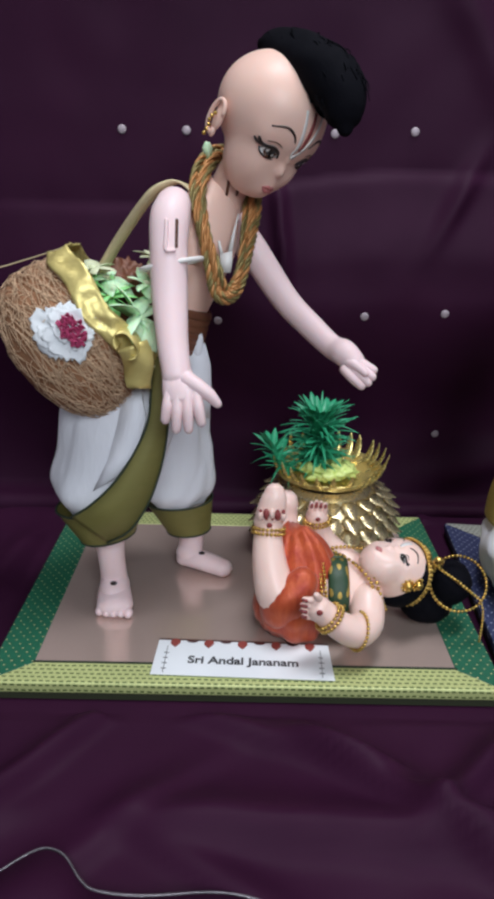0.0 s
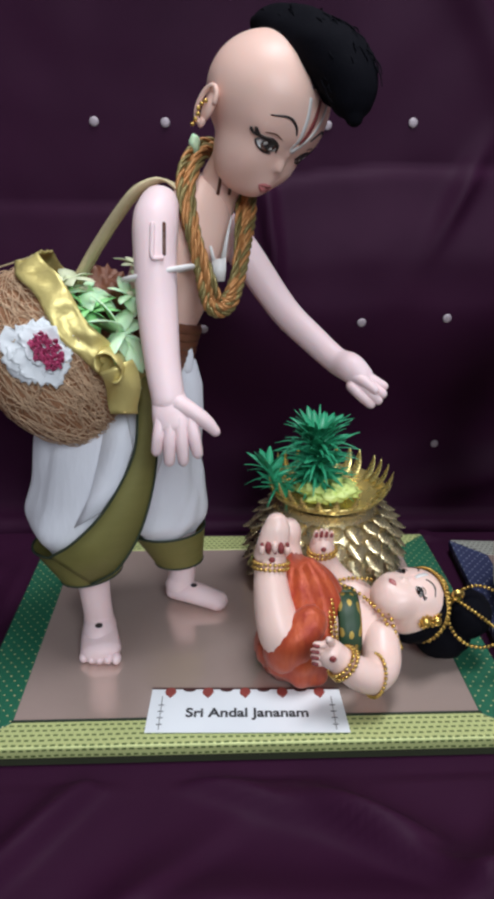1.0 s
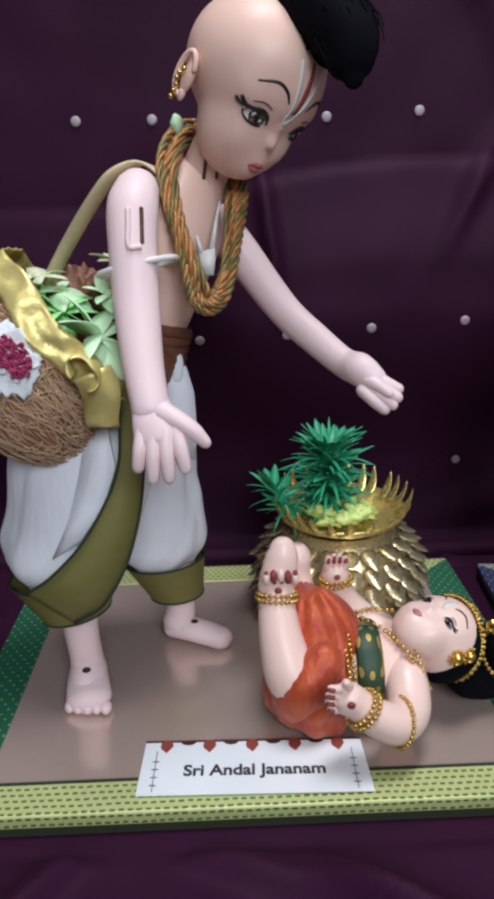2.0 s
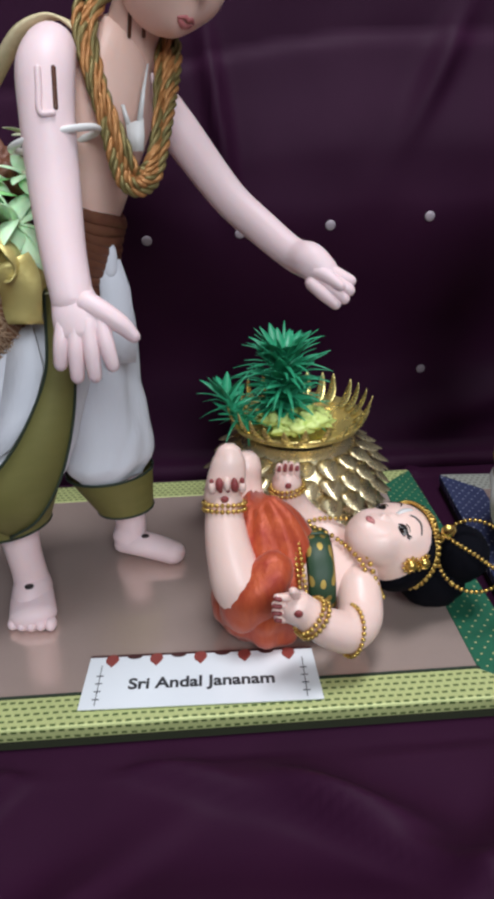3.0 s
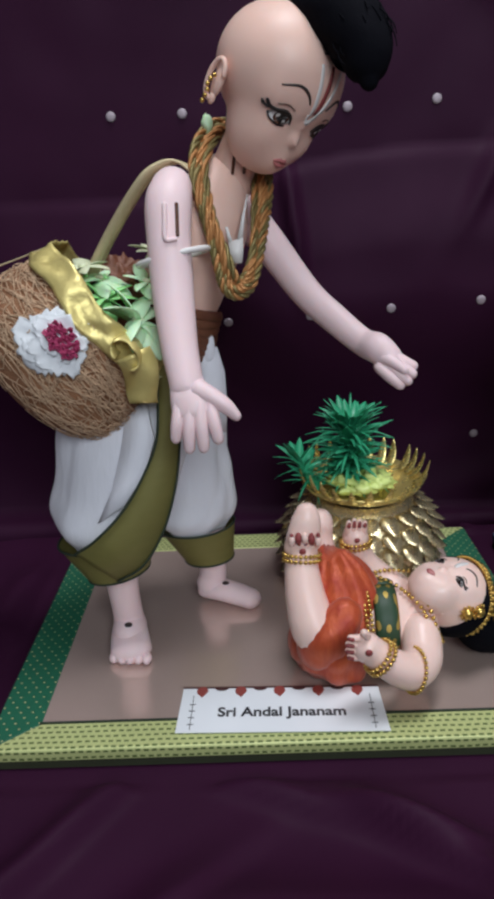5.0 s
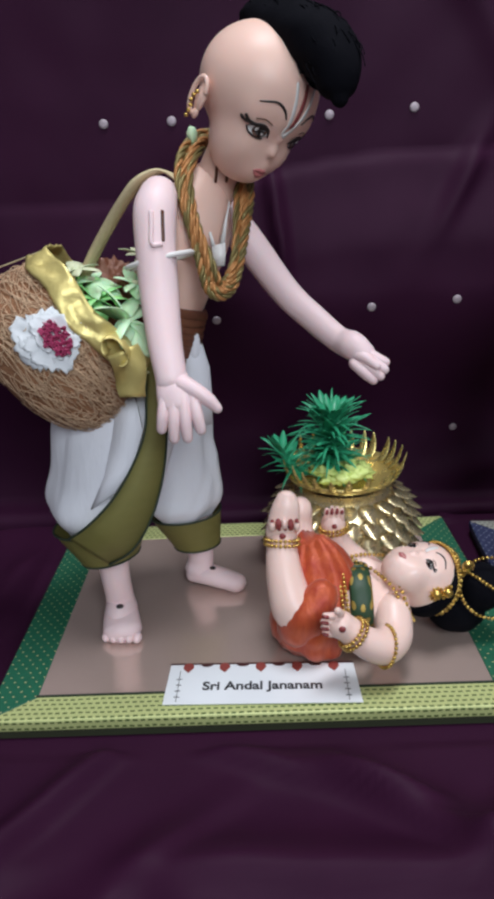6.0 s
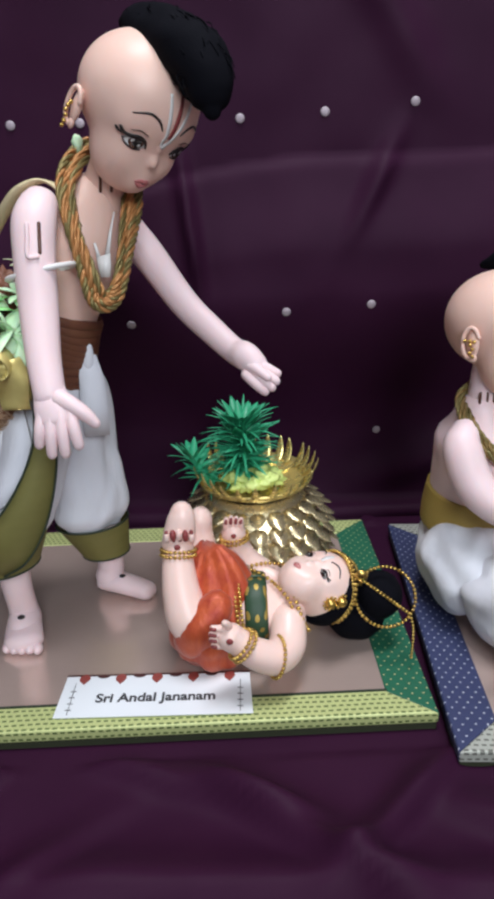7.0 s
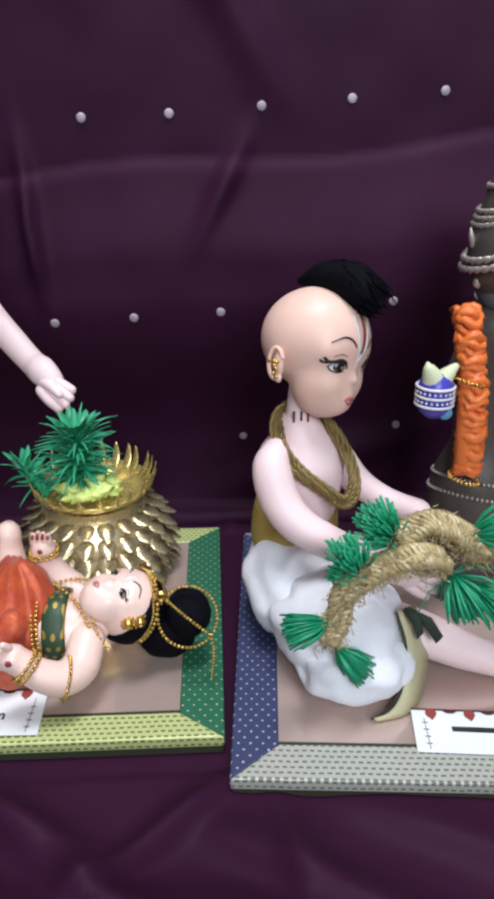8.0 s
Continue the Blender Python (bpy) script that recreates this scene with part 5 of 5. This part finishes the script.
# bead band along the hairline
for u, r, lb in ((0.60, 0.0016, "gold bead band along the doll's hairline"), (0.50, 0.0011, "fine gold bead band along the doll's hairline")):
    w = math.sqrt(1 - u * u)
    line = [bh.toward(w * math.sin(radians(a)), u - max(0, a - 80) * 0.006, w * math.cos(radians(a)), 0.0022) for a in range(-50, 131, 15)]
    bead_string("bead_headband", line, r, BEADGOLD, lb, 1.9)
bm = bmesh.new()
for l, u, f, r in ((0.90, 0.20, 0.16, 0.0036), (0.95, -0.10, 0.10, 0.0036)):
    p = bh.toward(l, u, f, 0.001)
    blob(bm, p, (r, r, r), 0, None, 12, 8)
    for q in hoop(p, p - bh.c, r * 1.25, 10)[:-1]:
        blob(bm, q, (0.001, 0.001, 0.001), 0, None, 6, 4)
solid("gold_ear_stud", bm, BEADGOLD, "round gold flower ear ornament on the baby doll", "earring")
BUN = Vector((0.1515, 0.4690, 0.0505))
vw = Vector((-0.12, -0.82, 0.56)).normalized()
bead_string("bead_bun_ring", hoop(BUN + vw * 0.0135, vw, 0.0195, 26), 0.00125, BEADGOLD, "gold bead ring round the doll's hair bun", 1.9)
hu = (Vector((1, 0, -0.9)) - vw * Vector((1, 0, -0.9)).dot(vw)).normalized()
bead_string("bead_bun_chain", [BUN + hu * t + vw * (0.0195 - 0.25 * abs(t)) for t in (-0.019, -0.012, -0.005, 0.002, 0.009, 0.015, 0.019)], 0.00125, BEADGOLD, "gold bead chain across the doll's hair bun", 1.9)
e = BUN + hu * 0.0195 + vw * 0.0135
bead_string("bead_bun_chain", [e, e + Vector((0.0015, -0.003, -0.008)), e + Vector((0.001, -0.006, -0.018)), e + Vector((0.0, -0.008, -0.028))], 0.0010, BEADGOLD, "gold bead chain hanging from the doll's bun", 1.9)
bead_string("bead_bun_chain", [bh.toward(0.0, 0.62, 0.78, 0.003), bh.toward(0.05, 0.85, 0.5, 0.004), bh.toward(0.2, 0.97, 0.1, 0.005), BUN + vw * 0.018 - hu * 0.019], 0.0011, BEADGOLD, "gold bead chain along the doll's parting", 1.9)
bm = bmesh.new()
blob(bm, (0.1335, 0.4560, 0.0760), (0.0042, 0.0022, 0.0042), 0, None, 14, 8)
solid("hair_disc", bm, BEADGOLD, "round gold hair disc on the baby doll", "hair ornament")

# ---- seated doll ----
bm = bmesh.new()
tube(bm, [(0.228, 0.545, 0.045, 0.034), (0.228, 0.543, 0.080, 0.032), (0.231, 0.538, 0.115, 0.035), (0.231, 0.533, 0.140, 0.035), (0.2285, 0.531, 0.158, 0.021)], 0, 22, 6, (0, 1, 0), 0.86)
tube(bm, [(0.228, 0.530, 0.155, 0.0125), (0.2300, 0.530, 0.172, 0.0112), (0.2330, 0.531, 0.190, 0.012)], 0, 16)
tube(bm, [(0.211, 0.508, 0.153, 0.010), (0.2075, 0.500, 0.143, 0.0132), (0.2130, 0.490, 0.1235, 0.0134), (0.2250, 0.480, 0.1110, 0.0124), (0.2480, 0.470, 0.1010, 0.0108), (0.270, 0.463, 0.094, 0.0092), (0.283, 0.459, 0.090, 0.0098), (0.294, 0.456, 0.087, 0.0090)], 0, 18)
fingers(bm, [(0.292, 0.455, 0.093), (0.295, 0.454, 0.089), (0.295, 0.453, 0.085), (0.292, 0.453, 0.081)], [(0.307, 0.452, 0.089), (0.310, 0.450, 0.084), (0.309, 0.449, 0.079), (0.303, 0.449, 0.075)], 0, 0.0036)
tube(bm, [(0.246, 0.556, 0.150, 0.0115), (0.262, 0.553, 0.126, 0.0125), (0.276, 0.545, 0.110, 0.0110), (0.295, 0.530, 0.102, 0.0095), (0.315, 0.515, 0.100, 0.009)], 0, 16)
tube(bm, [(0.285, 0.462, 0.044, 0.0165), (0.310, 0.456, 0.038, 0.0150), (0.335, 0.450, 0.029, 0.0125), (0.362, 0.444, 0.022, 0.0100)], 0, 16)
tube(bm, [(0.358, 0.446, 0.022, 0.0095), (0.372, 0.440, 0.0205, 0.0105), (0.390, 0.432, 0.018, 0.0095)], 0, 16, 5, (0, 1, 0), 0.7)
tube(bm, [(0.2035, 0.4895, 0.1430, 0.0010), (0.2065, 0.4855, 0.1370, 0.0010)], 3, 6)
for x in (0.2235, 0.2285, 0.2330):
    tube(bm, [(x, 0.5195, 0.176, 0.0009), (x, 0.5190, 0.168, 0.0009)], 3, 6)
h2 = Head((0.2400, 0.5331, 0.2152), (0.740, -0.659, 0.137), (0.037, 0.243, 0.969), 0.0886)
h2.build(bm, 7)
h2.paint(bm, 4, 2, 3, 5, 6)
h2.ear(bm, 7, -1)
h2.ear(bm, 7, 1)
h2.hair(bm, [(0.510, -0.180, 0.030), (0.540, 0.030, 0.105), (0.495, 0.250, 0.145), (0.405, 0.400, 0.135), (0.350, 0.480, 0.090), (0.330, 0.510, 0.04)], 1, length=0.010)
solid("seated_doll", bm, DOLL, "pink plastic doll with black hair knot, sitting on the board", "doll")
bead_string("doll_earring", [h2.local(-0.46, q, f) for q, f in ((-0.08, -0.10), (-0.09, -0.03), (-0.13, -0.08), (-0.15, -0.02), (-0.18, -0.08), (-0.20, -0.02))], 0.0014, BEADGOLD, "cluster of tiny gold beads on the doll's ear")
yarn("yarn_necklace", [(0.228, 0.545, 0.176), (0.214, 0.530, 0.171), (0.2125, 0.508, 0.160), (0.224, 0.498, 0.145), (0.241, 0.496, 0.129), (0.254, 0.496, 0.1185), (0.261, 0.498, 0.122), (0.263, 0.506, 0.136), (0.255, 0.522, 0.156), (0.241, 0.540, 0.172)],
     3, 0.0028, 0.00112, [GREENGOLDYARN, material_cord], "twisted green-gold yarn necklace on the seated doll")
sd = thing("doll_dhoti", "white cotton dhoti with gold waistband on the seated doll", "garment")


def puff(bm, c, r, turn, folds, depth, seed, mat=0):
    """A gathered, puffed piece of cloth: folds run out from its tied end."""
    m = Matrix.Rotation(turn, 3, "Z")
    rows = []
    for j in range(1, 34):
        th = math.pi * j / 34
        row = []
        for k in range(64):
            ph = 2 * math.pi * k / 64
            d = Vector((math.sin(th) * math.cos(ph), math.sin(th) * math.sin(ph), math.cos(th)))
            w = 1 + depth * (math.sin(folds * ph + 1.2 * math.sin(2 * ph + seed) + 2.0 * th) * math.sin(th)) + 0.10 * noise.noise(d * 2.2 + Vector((seed, 0, 0)))
            w += 0.012 * (1 - abs(noise.noise(d * 3.5 + Vector((0, seed, 0)))) * 3)
            p = Vector(c) + m @ Vector((d.x * r[0] * w, d.y * r[1] * w, d.z * r[2] * w))
            p.z = max(p.z, 0.0125)
            row.append(p)
        rows.append(row)
    skin_rings(bm, rows, mat)


bm = bmesh.new()
puff(bm, (0.227, 0.522, 0.047), (0.037, 0.058, 0.036), -0.15, 7, 0.026, 1.0)
part("wrap", bm, COTTON, sd)
bm = bmesh.new()
puff(bm, (0.2510, 0.465, 0.0450), (0.044, 0.048, 0.0340), 0.35, 6, 0.030, 4.0)
part("trouser_leg", bm, COTTON, sd)
bm = bmesh.new()
puff(bm, (0.2570, 0.438, 0.0340), (0.037, 0.031, 0.0240), 0.1, 6, 0.034, 8.0)
part("trouser_leg", bm, COTTON, sd)
bm = bmesh.new()
tube(bm, [(0.229, 0.543, 0.068, 0.0375), (0.229, 0.542, 0.082, 0.0368), (0.230, 0.541, 0.096, 0.0352)], 0, 30, 5, (0, 1, 0), 0.88, cap=False)
part("waistband", bm, GOLDSILK, sd, "shiny yellow-gold silk waistband")
bm = bmesh.new()
lo = smooth_path([(0.284, 0.445, 0.066), (0.2885, 0.434, 0.048), (0.2850, 0.422, 0.027), (0.2760, 0.4130, 0.0175), (0.2640, 0.4090, 0.0140)], 5)
hi = smooth_path([(0.299, 0.458, 0.062), (0.3060, 0.444, 0.036), (0.3000, 0.428, 0.016), (0.2870, 0.4130, 0.0125), (0.2670, 0.4070, 0.0122)], 5)
ribbon(bm, list(zip(lo, hi)), 0, 0.0025)
band = part("border", bm, PALESILK, sd, "pale olive brocade border strip")
bm = bmesh.new()
tube(bm, [(p[0], p[1] - 0.001, p[2], 0.0009) for p in lo], 0, 6, 1)
part("hem", bm, DARKHEM, band, "dark green hem line")
bm = bmesh.new()
for a, b in (((0.290, 0.443, 0.070), (0.310, 0.434, 0.052)), ((0.288, 0.443, 0.070), (0.298, 0.436, 0.054))):
    a, b = Vector(a), Vector(b)
    w = Vector((0.0022, 0, 0.0030))
    ribbon(bm, [(a - w * 0.4, a + w * 0.4), ((a + b) / 2 + Vector((0.002, -0.002, 0.003)) - w, (a + b) / 2 + Vector((0.002, -0.002, 0.003)) + w), (b - w * 0.9, b + w * 0.9)], 0, 0.0010)
part("tie", bm, DARKHEM, sd, "dark green ribbon tie")

# green tassel garland in its lap
gl = thing("tassel_garland", "gold twisted rope garland with bright green raffia tassels", "garland")


def rope(pts, r, strands=9):
    for s in range(strands):
        bm = bmesh.new()
        path = smooth_path(pts, 12)
        rows = []
        for i, q in enumerate(path):
            a, b = path[max(i - 1, 0)], path[min(i + 1, len(path) - 1)]
            ax = Vector(b - a).normalized()
            u = ax.orthogonal().normalized()
            v = ax.cross(u)
            ph = i * 0.30 + 2 * math.pi * s / strands
            rows.append((*(Vector(q) + (u * math.cos(ph) + v * math.sin(ph)) * r * (0.78 + 0.22 * math.sin(i * 0.9 + s * 2.1))), r * 0.34))
        tube(bm, rows, 0, 8, 1, wob=0.6)
        part("rope_strand", bm, STRAPGOLD if s % 4 == 0 else material_rope, gl)


material_rope = material("gold_rope", (0.68, 0.56, 0.33), 0.5, 0.35, second=(0.32, 0.23, 0.09), scale=400, amount=0.7, bump=0.6, bump_scale=1600)
rope([(0.240, 0.432, 0.058), (0.246, 0.436, 0.070), (0.249, 0.440, 0.084), (0.258, 0.444, 0.094)], 0.0062)
rope([(0.262, 0.446, 0.092), (0.276, 0.446, 0.100), (0.290, 0.444, 0.106), (0.302, 0.446, 0.104), (0.308, 0.449, 0.098)], 0.0068)
rope([(0.284, 0.456, 0.112), (0.298, 0.456, 0.121), (0.312, 0.456, 0.119), (0.326, 0.456, 0.110), (0.334, 0.455, 0.100)], 0.0068)
rope([(0.330, 0.458, 0.104), (0.350, 0.458, 0.108), (0.372, 0.458, 0.106)], 0.0065)


def tassel(c, d, L, spread_w, n=60):
    bm = bmesh.new()
    c, d = Vector(c), Vector(d).normalized()
    for k in range(int(n * 1.7)):
        o = Vector((random.gauss(0, 1), random.gauss(0, 1), random.gauss(0, 1))) * spread_w
        e = c + (d + o).normalized() * L * random.uniform(0.8, 1.08)
        sdv = (e - c).cross(Vector((random.random() - 0.5, -1, random.random() - 0.5))).normalized() * 0.0006
        mid = (c + e) / 2 + o * 0.004
        ribbon(bm, [(c - sdv, c + sdv), (mid - sdv * 1.2, mid + sdv * 1.2), (e - sdv, e + sdv)], 0, 0.0004)
    tagged(part("tassel", bm, TASSEL, gl, "bright green raffia tassel"), kind="")


tassel((0.242, 0.434, 0.070), (-1, -0.15, -0.12), 0.029, 0.20)
tassel((0.244, 0.430, 0.054), (0.75, -0.2, -0.75), 0.027, 0.20)
tassel((0.258, 0.446, 0.096), (-0.35, -0.3, 0.75), 0.026, 0.25, 80)
tassel((0.262, 0.450, 0.094), (-0.9, -0.3, 0.1), 0.022, 0.25, 60)
tassel((0.278, 0.458, 0.114), (-0.5, -0.2, 0.6), 0.024, 0.32, 90)
tassel((0.286, 0.458, 0.112), (-0.9, 0.1, 0.1), 0.022, 0.3, 60)
tassel((0.326, 0.456, 0.112), (0.9, -0.2, 0.35), 0.030, 0.2, 80)
tassel((0.318, 0.452, 0.088), (0.4, -0.3, -0.8), 0.030, 0.3, 110)
tassel((0.330, 0.450, 0.080), (0.9, -0.2, -0.5), 0.032, 0.25, 90)
bm = bmesh.new()
for a, b in (((0.240, 0.432, 0.058), (0.249, 0.440, 0.084)), ((0.249, 0.440, 0.084), (0.262, 0.446, 0.094)), ((0.262, 0.446, 0.092), (0.290, 0.444, 0.106)), ((0.290, 0.444, 0.106), (0.308, 0.449, 0.098)),
             ((0.284, 0.456, 0.112), (0.305, 0.456, 0.121)), ((0.305, 0.456, 0.121), (0.334, 0.455, 0.100)), ((0.330, 0.458, 0.104), (0.372, 0.458, 0.106))):
    for k in range(320):
        c = Vector(a).lerp(Vector(b), random.random()) + Vector((random.gauss(0, 1), random.gauss(0, 1), random.gauss(0, 1))).normalized() * 0.0066
        d1 = Vector((random.uniform(-1, 1), random.uniform(-1, 0.4), random.uniform(-1, 1))) * 0.0045
        d2 = Vector((random.uniform(-1, 1), random.uniform(-1, 0.4), random.uniform(-1, 1))) * 0.0045
        tube(bm, [(*c, 0.0003), (*(c + d1), 0.0003), (*(c + d1 + d2), 0.0002)], 0, 4, 2, cap=False)
tagged(part("tinsel", bm, material_rope, gl, "frayed gold threads"), kind="stuff")
gl.location = (-0.005, -0.018, 0.013)

# ---- dark idol with an orange garland ----
bm = bmesh.new()
tube(bm, [(0.378, 0.565, 0.0115, 0.046), (0.378, 0.565, 0.020, 0.048), (0.378, 0.565, 0.030, 0.040)], 0, 30, 4, cap=False)
tube(bm, [(0.374, 0.562, 0.028, 0.034), (0.372, 0.560, 0.070, 0.034), (0.371, 0.558, 0.096, 0.036), (0.372, 0.558, 0.112, 0.034), (0.374, 0.558, 0.140, 0.026), (0.374, 0.558, 0.190, 0.028), (0.374, 0.558, 0.226, 0.030), (0.374, 0.558, 0.240, 0.018)], 0, 26, 6, (1, 0, 0), 0.8)
blob(bm, (0.371, 0.553, 0.260), (0.023, 0.023, 0.027), 1, None, 26, 18)
# crown: a dark dome with slanting braided bands and small points
tube(bm, [(0.371, 0.553, 0.266, 0.0290), (0.371, 0.553, 0.286, 0.0280), (0.371, 0.553, 0.308, 0.0230), (0.371, 0.553, 0.332, 0.0135), (0.371, 0.553, 0.345, 0.005)], 0, 26, 5, wob=0.08)
for z, r, lean, w in ((0.276, 0.0315, 0.38, 0.0019), (0.2815, 0.0305, 0.38, 0.0019), (0.300, 0.0270, 0.30, 0.0015), (0.3040, 0.0260, 0.30, 0.0015), (0.3080, 0.0248, 0.30, 0.0015), (0.320, 0.0200, 0.2, 0.0015)):
    for s2 in range(2):
        ring = []
        for k in range(97):
            a = 2 * math.pi * k / 96
            tw = k * 1.05 + math.pi * s2
            ring.append((0.371 + (r + w * 0.6 * math.cos(tw)) * math.cos(a), 0.553 + (r + w * 0.6 * math.cos(tw)) * math.sin(a), z + lean * r * math.cos(a) + w * 0.7 * math.sin(tw), w * 0.75))
        tube(bm, ring, 2, 6, 1, cap=False)
for a, z in ((3.3, 0.292), (4.4, 0.298)):
    p = Vector((0.371 + 0.0290 * math.cos(a), 0.553 + 0.0290 * math.sin(a), z - 0.012))
    tube(bm, [(*p, 0.0022), (*(p + Vector((0.002 * math.cos(a), 0.002 * math.sin(a), 0.006))), 0.0020), (*(p + Vector((0.003 * math.cos(a), 0.003 * math.sin(a), 0.011))), 0.0006)], 2, 8, 2)
blob(bm, (0.347, 0.545, 0.2565), (0.0035, 0.0030, 0.0040), 2, None, 10, 8, 0.3, 300)
# arm, and the pale hand over a banded blue bangle
tube(bm, [(0.350, 0.552, 0.205, 0.010), (0.338, 0.540, 0.188, 0.0090), (0.326, 0.526, 0.182, 0.0075), (0.319, 0.520, 0.186, 0.007)], 0, 14)
tube(bm, [(0.3190, 0.522, 0.1800, 0.0118), (0.3190, 0.522, 0.1830, 0.0124), (0.3190, 0.522, 0.1885, 0.0124), (0.3190, 0.522, 0.1920, 0.0118)], 4, 28, 3)
for z in (0.1798, 0.1860, 0.1922):
    tube(bm, [(0.3190 + 0.0126 * math.cos(a), 0.522 + 0.0126 * math.sin(a), z, 0.0010) for a in [2 * math.pi * k / 24 for k in range(25)]], 5, 6, 1, cap=False)
for row, z in enumerate((0.1828, 0.1890)):
    for k in range(22):
        a = 2 * math.pi * (k + 0.5 * row) / 22
        blob(bm, (0.3190 + 0.0124 * math.cos(a), 0.522 + 0.0124 * math.sin(a), z), (0.0010, 0.0010, 0.0012), 5, None, 6, 4)
tube(bm, [(0.3185, 0.522, 0.192, 0.0090), (0.3150, 0.519, 0.199, 0.0070), (0.3115, 0.517, 0.206, 0.0040), (0.3105, 0.517, 0.2085, 0.0018)], 3, 12)
tube(bm, [(0.3210, 0.522, 0.193, 0.0080), (0.3255, 0.521, 0.200, 0.0055), (0.3305, 0.521, 0.2055, 0.0028)], 3, 10)
blob(bm, (0.3265, 0.520, 0.1735), (0.0052, 0.0050, 0.0050), 6, None, 16, 12)
# silvery chains round the hip
for z, r in ((0.112, 0.0355), (0.100, 0.0375)):
    for k in range(64):
        a = 2 * math.pi * k / 64
        blob(bm, (0.372 + r * math.cos(a), 0.558 + r * 0.82 * math.sin(a), z + 0.003 * math.sin(2 * a)), (0.0014, 0.0014, 0.0014), 2, None, 6, 4)
solid("dark_idol", bm, [BRONZE, STONEGREY, PALEBRAID, CREAMPETAL, BLUEBAND, WHITE, SKYBEAD], "dark stone idol with tall braided crown standing on blue board", "statue")
og = thing("orange_garland", "thick ruffled orange satin garland hanging on the idol", "garland")
for k in range(24):
    t = k / 23
    bm = bmesh.new()
    c = Vector((0.337 + 0.004 * math.sin(t * 2.0) + 0.010 * t, 0.530 - 0.008 * math.sin(math.pi * t), 0.240 - 0.113 * t))
    ring = [(c.x + (0.0068 + 0.0011 * math.sin(5 * a + k)) * math.cos(a), c.y + 0.0068 * math.sin(a), c.z + 0.0017 * math.sin(3 * a + k * 2) + 0.0010 * math.sin(2 * a + k * 1.3), 0.0032 + 0.0008 * math.sin(k * 2.3)) for a in [2 * math.pi * j / 20 for j in range(21)]]
    tube(bm, ring, 0, 8, 1, cap=False, wob=0.45)
    part("ruffle", bm, MARIGOLD, og)
bm = bmesh.new()
tube(bm, [(0.337, 0.530, 0.241, 0.0055), (0.341, 0.523, 0.20, 0.0070), (0.345, 0.524, 0.15, 0.0070), (0.347, 0.530, 0.126, 0.0055)], 0, 12)
part("core", bm, MARIGOLD, og)
for z in (0.195, 0.122):
    x = 0.3425 if z > 0.15 else 0.347
    bead_string("gold_band", hoop((x, 0.524, z), (0.25, 0, 1), 0.0112, 20), 0.0015, BEADGOLD, "gold bead band", 1.9, og)
